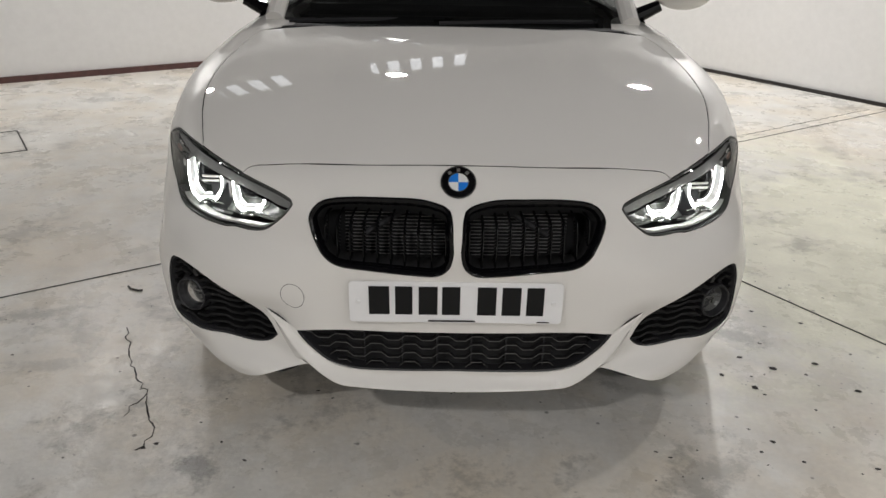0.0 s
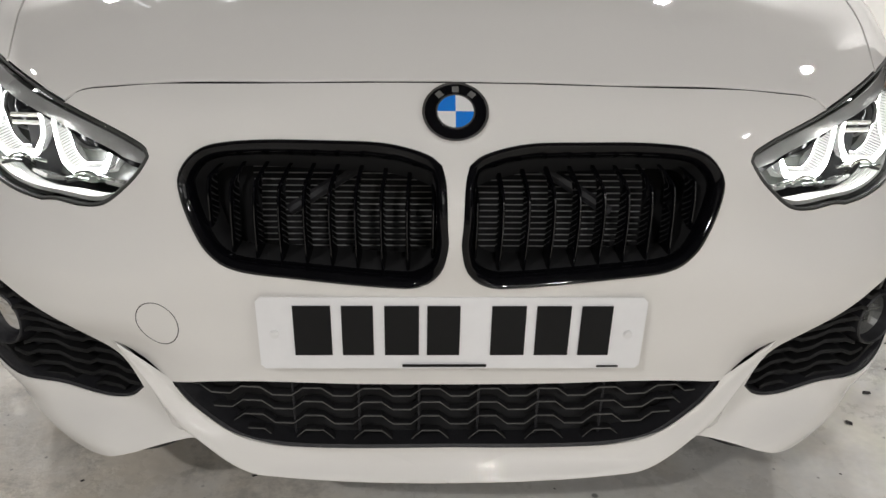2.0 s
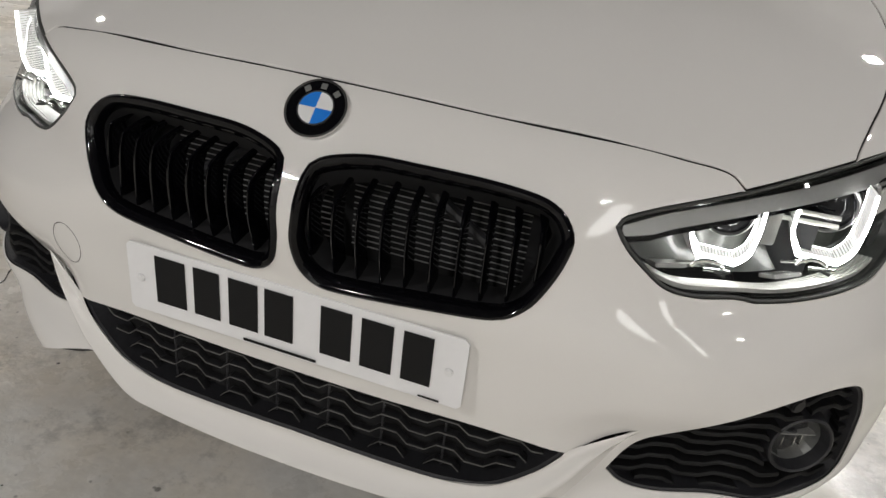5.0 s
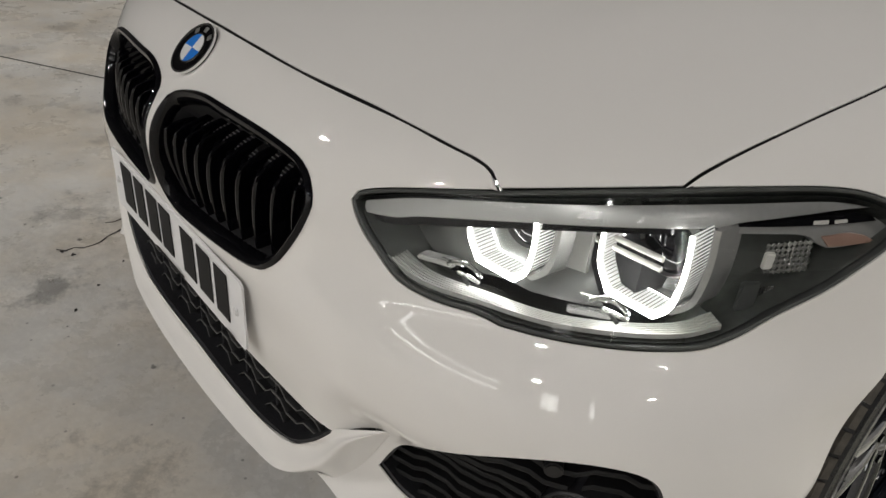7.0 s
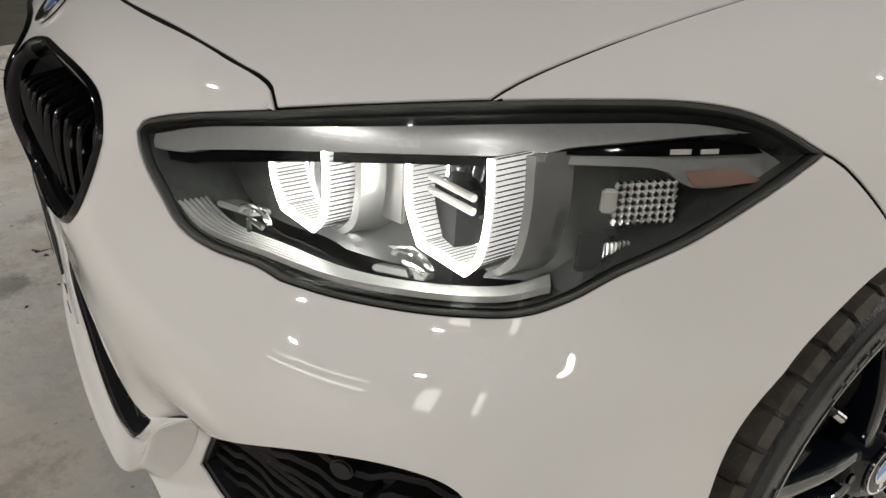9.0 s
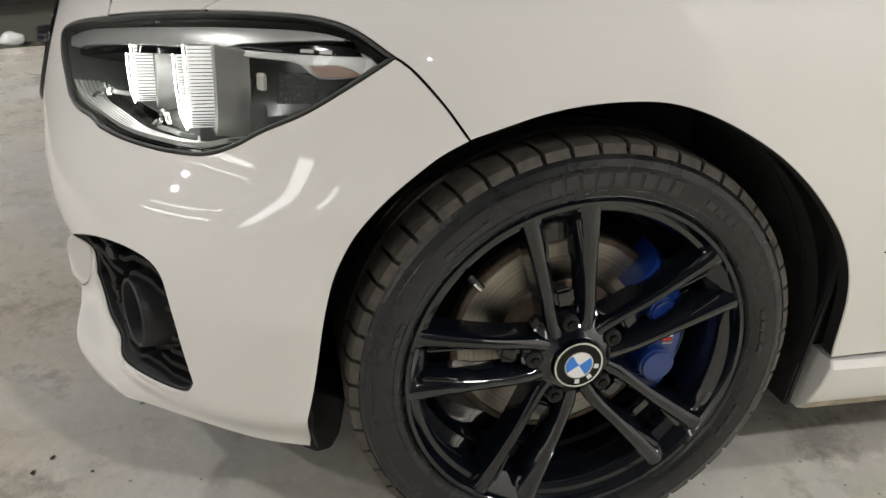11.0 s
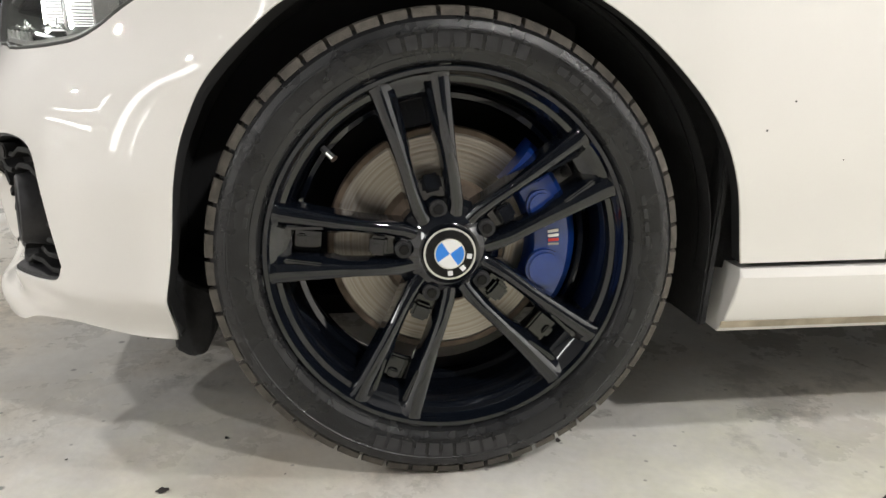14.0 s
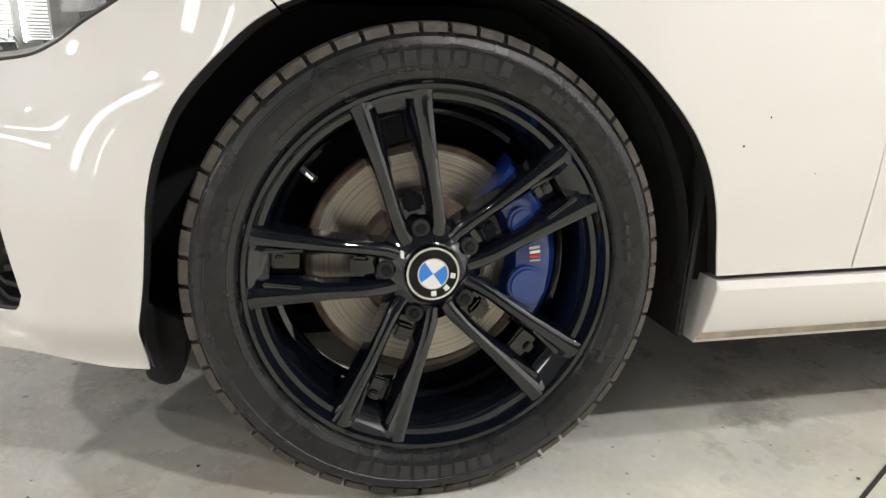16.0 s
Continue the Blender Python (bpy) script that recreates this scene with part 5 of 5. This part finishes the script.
        part("bolt_pad", box(0.02, 0.05, 0.036, rot @ pose(-0.05, 0.075, 0), 0.004), "rim_black", wh)
        bolt = part("wheel_bolt", disc(0.0118, 0.012, rot @ pose(-0.021, 0.060, 0, 0, 90, 0), 24, 0.002), "black_plastic", wh)
        part("bolt_head", disc(0.0075, 0.014, rot @ pose(-0.018, 0.060, 0, 0, 90, 0), 6, 0.001), "gloss_black", bolt)
    roundel(0.034, wh, Matrix.Translation((-0.009, 0, 0)) @ Matrix.Rotation(radians(35), 4, "X"), "hub_cap", 173.0)
    # valve
    w = radians(139.5)
    d = Vector((0, math.cos(w), math.sin(w)))
    valve = part("valve", rod([d * 0.214 + Vector((-0.012, 0, 0)), d * 0.2 + Vector((-0.004, 0, 0))], 0.0042, 10), "black_plastic", wh)
    part("valve_cap", rod([d * 0.205 + Vector((-0.006, 0, 0)), d * 0.195 + Vector((-0.0, 0, 0))], 0.0052, 12), "chrome", valve)
    # raised bars on the sidewall in place of the maker's marks
    for w0, w1, r0, r1 in ((70, 108, 0.264, 0.281), (46, 62, 0.268, 0.277), (124, 140, 0.262, 0.269), (-112, -72, 0.264, 0.281), (-30, -16, 0.262, 0.268), (2, 18, 0.263, 0.268), (160, 172, 0.262, 0.267)):
        n = max(3, int((w1 - w0) / 4))
        for i in range(n):
            a0 = radians(w0 + (w1 - w0) * i / n)
            a1 = radians(w0 + (w1 - w0) * (i + 0.72) / n)
            bm = bmesh.new()
            rows = [[bm.verts.new((xx, r * math.cos(a), r * math.sin(a))) for r, xx in ((r0, 0.009), (r0, 0.0116), (r1, 0.0124), (r1, 0.0105))] for a in np.linspace(a0, a1, 4)]
            for p0, p1 in zip(rows, rows[1:]):
                for j in range(4):
                    bm.faces.new([p0[j], p0[(j + 1) % 4], p1[(j + 1) % 4], p1[j]])
            bm.faces.new(rows[0])
            bm.faces.new(rows[-1])
            bmesh.ops.recalc_face_normals(bm, faces=bm.faces[:])
            part("sidewall_mark", bm, "rubber_mark", tyre)
    wh.parent = car
    wh.matrix_basis = Matrix.Translation(place) @ Matrix.Rotation(radians(turn), 4, "Z") @ Matrix.Rotation(radians(-1.4 if not mirror else 1.4), 4, "Y")
    if mirror:
        wh.matrix_basis = Matrix.Translation(place) @ Matrix.Rotation(radians(180), 4, "Z") @ Matrix.Rotation(radians(-1.4), 4, "Y")
    return wh


front_wheel = wheel_at(HUB + Vector((0.006, 0, 0)), 0)
for place, turn in (((-HUB.x - 0.006, AXLE_Y, AXLE_Z), 180), ((HUB.x, 3.44, AXLE_Z), 0), ((-HUB.x, 3.44, AXLE_Z), 180)):
    other = copy_thing(front_wheel, Matrix.Translation(place) @ Matrix.Rotation(radians(turn), 4, "Z"))

# brake behind the front wheel
brake = thing("brake", (HUB.x, AXLE_Y, AXLE_Z))
brake.parent = car
brake["label"] = "grey brake disc with a dark blue caliper"
scores = [(0.092 + 0.0011 * i, -0.075 - 0.00009 * (i % 2) - 0.00012 * (i % 7 == 0)) for i in range(54)]
part("brake_disc", lathe([(0.085, -0.075)] + scores + [(0.1525, -0.076), (0.153, -0.095), (0.085, -0.095)], 90), "steel", brake, "scored grey steel brake disc")
part("disc_rim", lathe([(0.1525, -0.0755), (0.160, -0.0755), (0.162, -0.078), (0.162, -0.095), (0.153, -0.095)], 90), "rust_steel", brake, "rusty outer edge")
part("disc_hat", lathe([(0.0, -0.055), (0.07, -0.055), (0.085, -0.06), (0.092, -0.075)], 60), "rust_steel", brake)
bm = bmesh.new()
rows = []
for w in np.linspace(-27, 50, 15):
    a = radians(w)
    e = 1 - 0.35 * abs((w - 11.5) / 38.5) ** 3
    pr = [(0.118, -0.052), (0.125, -0.040), (0.15, -0.034), (0.172 * (0.96 + 0.04 * e), -0.038), (0.186 * (0.95 + 0.05 * e), -0.055), (0.188, -0.1), (0.118, -0.1)]
    rows.append([bm.verts.new((x, r * math.cos(a), r * math.sin(a))) for r, x in pr])
for r0, r1 in zip(rows, rows[1:]):
    for j in range(7):
        bm.faces.new([r0[j], r0[(j + 1) % 7], r1[(j + 1) % 7], r1[j]])
bm.faces.new(rows[0])
bm.faces.new(rows[-1])
bmesh.ops.recalc_face_normals(bm, faces=bm.faces[:])
caliper = part("caliper", bm, "blue_paint", brake, "dark blue caliper")
for w, r in ((-13, 0.027), (24, 0.021)):
    a = radians(w)
    part("piston_cover", disc(r, 0.016, Matrix.Translation((-0.034, 0.142 * math.cos(a), 0.142 * math.sin(a))) @ pose(0, 0, 0, 0, 90, 0), 36, 0.004), "blue_paint", caliper)
for w, mat in ((1, "lamp_satin"), (3.2, "caliper_red"), (5.6, "logo_white"), (8, "logo_white")):
    a = radians(w)
    part("caliper_mark", box(0.001, 0.015, 0.0028 if w < 3 else 0.004, Matrix.Rotation(a, 4, "X") @ pose(-0.0335, 0.15, 0)), mat, caliper, smooth=False)
part("knuckle", box(0.1, 0.12, 0.16, pose(-0.14, 0, 0), 0.02), "dark_void", brake)

# wheel housings
for sx in (1, -1):
    for y in (AXLE_Y, 3.44):
        b = lathe([(0.366, -0.01), (0.37, -0.016), (0.372, -0.09), (0.368, -0.3), (0.1, -0.31)], 60, radians(-6), radians(197))
        b.transform(Matrix.Translation((sx * (HUB.x + 0.002), y, AXLE_Z)) @ Matrix.Diagonal((sx, 1, 1, 1)))
        part("wheel_housing", b, "liner_felt", car)
        b = lathe([(0.45, -0.05), (0.45, -0.053), (0.368, -0.053), (0.368, -0.05)], 40, radians(-6), radians(100))
        b.transform(Matrix.Translation((sx * (HUB.x + 0.002), y, AXLE_Z)) @ Matrix.Diagonal((sx, 1, 1, 1)))
        part("housing_flange", b, "liner_felt", car)
    # flap ahead of the wheel
    flap = prism([(0, 0.012), (0.02, 0.0), (0.04, 0.004), (0.052, 0.03), (0.06, 0.09), (0.0, 0.12)], 0.16, pose(0.63, 0.385, 0.165, 90, 0, 90), 0.004)
    flap.transform(Matrix.Diagonal((sx, 1, 1, 1)))
    part("mud_flap", flap, "liner_felt", car)
    part("sill_cover", box(0.13, 0.012, 0.29, pose(sx * 0.762, 1.136, 0.344, -4, 0, 0), 0.003), "liner_felt", car)
    # sill
    prof = [(0.838, 0.2855), (0.846, 0.274), (0.843, 0.242), (0.832, 0.2), (0.82, 0.187), (0.74, 0.189), (0.74, 0.2855)]
    rows = []
    bm = bmesh.new()
    for y, k, dz in ((1.152, 0.97, 0.001), (1.1535, 0.99, 0.0), (1.158, 1.0, 0.0), (2.0, 1.0, 0.0), (3.08, 1.0, 0.0)):
        rows.append([bm.verts.new((sx * (0.74 + (x - 0.74) * k), y + (0.018 * (z - 0.187) / 0.1 if y < 1.22 else 0), z + dz)) for x, z in prof])
    for r0, r1 in zip(rows, rows[1:]):
        for j in range(7):
            bm.faces.new([r0[j], r0[(j + 1) % 7], r1[(j + 1) % 7], r1[j]])
    bm.faces.new(rows[0])
    bm.faces.new(rows[-1])
    bmesh.ops.recalc_face_normals(bm, faces=bm.faces[:])
    sill = part("sill", bm, "white_paint", car, "white sill with a dirty lower edge")
    dirt = box(0.0016, 1.9, 0.011, pose(sx * 0.8335, 2.1, 0.2015, 0, sx * 15, 0), 0.0004, 1)
    part("dirt_line", dirt, "sill_dirt", sill)

# ---- cabin ----
def hull(name, rows, mat, parent, sag=0.06, label="", steps=14):
    bm = bmesh.new()
    grid = []
    for y, w, z in rows:
        grid.append([bm.verts.new((w * t, y + 0.10 * t * t * (1 if y < 2 else -0.4), z - sag * abs(t) ** 3)) for t in np.linspace(-1, 1, steps + 1)])
    for r0, r1 in zip(grid, grid[1:]):
        for j in range(steps):
            bm.faces.new([r0[j], r0[j + 1], r1[j + 1], r1[j]])
    bmesh.ops.recalc_face_normals(bm, faces=bm.faces[:])
    return part(name, bm, mat, parent, label)


screen = hull("windscreen", [(1.09, 0.66, 0.945), (1.5, 0.615, 1.18), (1.93, 0.555, 1.375)], "screen_glass", car, 0.02, "dark windscreen")
screen.visible_shadow = False
hull("roof", [(1.93, 0.56, 1.38), (2.5, 0.565, 1.42), (3.3, 0.55, 1.385), (3.75, 0.54, 1.29)], "white_paint", car, 0.03)
hull("rear_window", [(3.75, 0.54, 1.285), (4.06, 0.6, 1.0)], "gloss_black", car, 0.03)
for sx in (1, -1):
    part("pillar", rod([(sx * 0.652, 1.22, 0.955), (sx * 0.63, 1.5, 1.15), (sx * 0.565, 2.05, 1.365)], [0.034, 0.034, 0.03], 10), "white_paint", car)
    bm = bmesh.new()
    lo = [(sx * 0.735, 1.3, 0.94), (sx * 0.76, 2.2, 0.985), (sx * 0.75, 3.2, 1.0), (sx * 0.64, 4.02, 1.0)]
    hi = [(sx * 0.665, 1.36, 0.985), (sx * 0.575, 2.05, 1.355), (sx * 0.56, 3.2, 1.36), (sx * 0.55, 3.75, 1.27)]
    a, b = [bm.verts.new(p) for p in lo], [bm.verts.new(p) for p in hi]
    for i in range(3):
        bm.faces.new([a[i], a[i + 1], b[i + 1], b[i]])
    part("side_window", bm, "gloss_black", car, "dark side windows")
    # mirror: white upper shell, black lower shell and foot
    mirror = thing("door_mirror")
    mirror.parent = car
    mirror["label"] = "white door mirror with a gloss black lower half"
    b = bmesh.new()
    bmesh.ops.create_uvsphere(b, u_segments=24, v_segments=14, radius=1, matrix=pose(sx * 0.87, 1.36, 1.07, 0, 0, -sx * 12) @ Matrix.Diagonal((0.115, 0.075, 0.075, 1)))
    bmesh.ops.bisect_plane(b, geom=b.verts[:] + b.edges[:] + b.faces[:], plane_co=(0, 0, 1.032), plane_no=(sx * 0.12, 0, 1), clear_inner=True)
    part("cap", b, "white_paint", mirror)
    b = bmesh.new()
    bmesh.ops.create_uvsphere(b, u_segments=24, v_segments=14, radius=1, matrix=pose(sx * 0.87, 1.36, 1.07, 0, 0, -sx * 12) @ Matrix.Diagonal((0.113, 0.073, 0.073, 1)))
    bmesh.ops.bisect_plane(b, geom=b.verts[:] + b.edges[:] + b.faces[:], plane_co=(0, 0, 1.032), plane_no=(sx * 0.12, 0, 1), clear_outer=True)
    part("lower_shell", b, "gloss_black", mirror)
    part("foot", rod([(sx * 0.70, 1.37, 0.965), (sx * 0.79, 1.365, 1.01)], [0.03, 0.022], 10), "gloss_black", mirror)
# small stone chips in the paint of the wing
for y, z, r in ((1.205, 0.515, 0.0013), (1.17, 0.478, 0.0016), (1.29, 0.44, 0.0009)):
    spot = skin("P", np.array([0.8 * math.atan2(z - 0.3, 0.85)]), np.array([y]))
    nn = Vector(outward(spot)[0])
    part("stone_chip", disc(r, 0.0008, Matrix.Translation(Vector(spot[0])) @ nn.to_track_quat("Z", "Y").to_matrix().to_4x4(), 8), "ink_black", car)
# inside the screen
part("dashboard", box(1.2, 0.5, 0.12, pose(0, 1.66, 0.93), 0.04, 3), "dash_grey", car)
part("cabin_floor", box(1.3, 2.5, 0.05, pose(0, 2.6, 0.6)), "dark_void", car)
part("rear_bulkhead", box(1.3, 0.05, 0.7, pose(0, 3.3, 0.9)), "dark_void", car)
b = lathe([(0.165, 0.0), (0.178, 0.012), (0.19, 0.0), (0.178, -0.012), (0.165, 0.0)], 40)
b.transform(pose(-0.36, 1.86, 1.03, 0, -90 + 65, -90) @ Matrix())
part("steering_wheel", b, "black_plastic", car)
for sx in (-0.36, 0.36):
    part("seat", box(0.5, 0.14, 0.75, pose(sx, 2.5, 0.95, -12), 0.06, 3), "dash_grey", car)
cowl = part("cowl", box(1.22, 0.1, 0.03, pose(0, 1.13, 0.932), 0.01), "black_plastic", car)
for x0, x1, y in ((-0.05, 0.5, 1.115), (-0.58, -0.02, 1.12)):
    wiper = thing("wiper")
    wiper.parent = car
    part("arm", rod([(x0, y, 0.962), ((x0 + x1) / 2, y + 0.02, 0.969), (x1, y + 0.06, 0.968)], 0.007, 6), "black_plastic", wiper)
    part("blade", rod([(x0 - 0.02, y + 0.035, 0.964), (x1 + 0.02, y + 0.055, 0.969)], 0.005, 6), "rubber", wiper)

# ---- a dark car parked further back in the hall ----
def parked_car():
    c = thing("parked_car", (0, 0, 0), "black car with a white number plate, parked facing the white car", "car")
    side = [(0.0, 0.25), (-0.02, 0.45), (0.0, 0.66), (0.12, 0.76), (0.95, 0.95), (1.75, 1.36), (2.6, 1.42), (3.6, 1.3), (4.1, 0.95), (4.2, 0.6), (4.15, 0.28), (3.7, 0.22), (0.3, 0.2)]
    b = prism(side, 1.74, pose(0, 0.87, 0, 90, 0, 0), 0.04)
    part("body", b, "ink_black", c)
    part("windscreen", box(0.9, 1.3, 0.02, pose(1.33, 0, 1.17, 0, -27, 0), 0.005), "gloss_black", c)
    part("bumper", box(0.12, 1.7, 0.2, pose(-0.02, 0, 0.36), 0.05, 3), "black_plastic", c)
    part("grille", box(0.05, 0.7, 0.12, pose(-0.03, 0, 0.6), 0.02), "gloss_black", c)
    part("bonnet_edge", box(0.5, 1.4, 0.02, pose(0.36, 0, 0.83, 0, -13, 0), 0.008), "lamp_silver", c)
    p = part("number_plate", box(0.01, 0.52, 0.11, pose(-0.09, 0, 0.45), 0.002), "plate_white", c)
    for i in range(7):
        part("mark", box(0.002, 0.045, 0.075, pose(-0.0965, -0.19 + i * 0.062, 0.45)), "ink_black", p, smooth=False)
    for sy in (-1, 1):
        part("headlight", box(0.16, 0.34, 0.12, pose(0.02, sy * 0.64, 0.66, 0, -20, sy * 12), 0.03, 3), "lamp_silver", c)
        for x in (0.8, 3.4):
            w = lathe([(0.0, 0.0), (0.2, 0.0), (0.23, 0.012), (0.3, 0.012), (0.315, -0.02), (0.315, -0.2), (0.0, -0.2)], 40)
            w.transform(Matrix.Translation((x, sy * 0.875, 0.315)) @ Matrix.Rotation(radians(90 * sy), 4, "Z"))
            part("wheel", w, "rubber", c)
    return c


parked_car().matrix_basis = pose(-3.5, -2.1, 0, 0, 0, 200)

# small litter on the floor far off
rag = bmesh.new()
bmesh.ops.create_icosphere(rag, subdivisions=3, radius=0.06)
for v in rag.verts:
    v.co *= 1 + 0.35 * noise.noise(v.co * 22)
    v.co.z = max(v.co.z * 0.6, -0.028)
rag_ob = part("rag", rag, "logo_white")
rag_ob.matrix_basis = pose(-2.9, -0.95, 0.03)
tagged(rag_ob, "crumpled white cloth lying on the floor", "cloth")
coil = part("cable_coil", rod([(0.16 * math.cos(w) * (1 - 0.02 * w), 0.1 * math.sin(w), 0.012 + 0.004 * w) for w in np.linspace(0, 18, 90)], 0.011, 6), "black_plastic")
coil.matrix_basis = pose(-2.95, -0.72, 0.0)
tagged(coil, "coil of black cable lying on the floor", "cable")

# hatch let into the floor, its edge patched with rough mortar
hatch = thing("floor_hatch", (-2.85, 2.78, 0), "square floor hatch with dark edges in patched concrete", "hatch", kind="structure")
for k in range(4):
    bar = box(0.52, 0.008, 0.003, Matrix.Rotation(radians(WALL_TURN + 90 * k), 4, "Z") @ pose(0, 0.26, 0.0018))
    part("edge", bar, "joint_dark", hatch, smooth=False)

# cracks and chips in the floor paint
def crack(points, width, seed):
    rng = random.Random(seed)
    line = spline(points, 0.02)
    left, right = [], []
    d = np.gradient(line, axis=0)
    for q, t in zip(line, d):
        nrm = np.array([-t[1], t[0]]) / max(np.linalg.norm(t), 1e-9)
        q = q + nrm * rng.uniform(-0.009, 0.009)
        w = width * rng.uniform(0.2, 1.0)
        left.append((*(q + nrm * w), 0.0015))
        right.append((*(q - nrm * w), 0.0015))
    n = len(line)
    verts = left + right
    verts += [(x, y, -0.004) for x, y, _ in verts]
    faces = [(i, i + 1, n + i + 1, n + i) for i in range(n - 1)] + [(i, i + 1, 2 * n + i + 1, 2 * n + i) for i in range(n - 1)] + [(n + i, n + i + 1, 3 * n + i + 1, 3 * n + i) for i in range(n - 1)]
    return tagged(raw("floor_crack", verts, faces, "joint_dark"), "jagged dark crack in the grey floor paint", "crack", kind="structure")


crack([(-1.1, 0.62), (-1.04, 0.46), (-0.97, 0.33), (-0.9, 0.23), (-0.86, 0.12), (-0.82, 0.05), (-0.83, -0.03)], 0.0026, 3)
crack([(-0.9, 0.23), (-0.93, 0.12)], 0.0016, 5)
crack([(1.9, 3.24), (2.6, 3.7), (3.3, 4.15)], 0.004, 9)
rng = random.Random(11)
bm = bmesh.new()


def chip(x, y, r, long=1.0, turn=0.0):
    """A flat chip in the paint, its ragged rim on the floor and its middle a little lower."""
    k = rng.randint(6, 10)
    ca, sa = math.cos(turn), math.sin(turn)
    top = []
    for j in range(k):
        w = r * rng.uniform(0.55, 1.25)
        px, py = w * long * math.cos(2 * math.pi * j / k), w * math.sin(2 * math.pi * j / k)
        top.append(bm.verts.new((x + px * ca - py * sa, y + px * sa + py * ca, 0.0014)))
    mid = bm.verts.new((x, y, 0.0008))
    for j in range(k):
        bm.faces.new([mid, top[j], top[(j + 1) % k]])


for i in range(300):
    if i < 190:
        x, y = rng.uniform(0.55, 2.6), rng.uniform(-1.2, 2.6)
    else:
        x, y = rng.uniform(-2.4, 0.6), rng.uniform(-1.2, 1.2)
    chip(x, y, rng.uniform(0.0015, 0.0042) * (1.6 if i < 190 and rng.random() < 0.16 else 1), rng.uniform(1, 2), rng.uniform(-0.6, 0.3))
for x, y, r in ((0.947, 0.474, 0.013), (1.027, 0.409, 0.015), (0.852, 0.367, 0.011), (0.93, 0.301, 0.014), (1.178, 0.439, 0.012), (1.241, 0.287, 0.011), (0.943, 0.361, 0.007), (0.945, 0.263, 0.008), (0.879, 0.037, 0.011),
                (0.83, -0.007, 0.008), (1.066, 0.187, 0.006), (0.928, -0.045, 0.007), (1.25, 0.709, 0.009), (1.108, 0.793, 0.01), (1.047, 0.565, 0.008), (1.121, 0.375, 0.008), (-0.79, 0.0, 0.009), (-0.82, -0.02, 0.008), (-0.62, 0.01, 0.006)):
    chip(x, y, r * 0.75, 1.25, rng.uniform(-0.7, 0.1))
tagged(part("paint_chips", bm, "joint_dark", smooth=False), "small dark chips and specks in the floor paint", "chips", kind="stuff")

# bent scrap of metal lying on the floor
scrap = part("metal_scrap", rod([np.array(v) for v in ((-1.215, 0.925, 0.004), (-1.2, 0.905, 0.004), (-1.165, 0.888, 0.005), (-1.15, 0.893, 0.004))], 0.004, 8), "joint_dark")
tagged(scrap, "small bent dark metal scrap lying on the painted floor", "scrap")
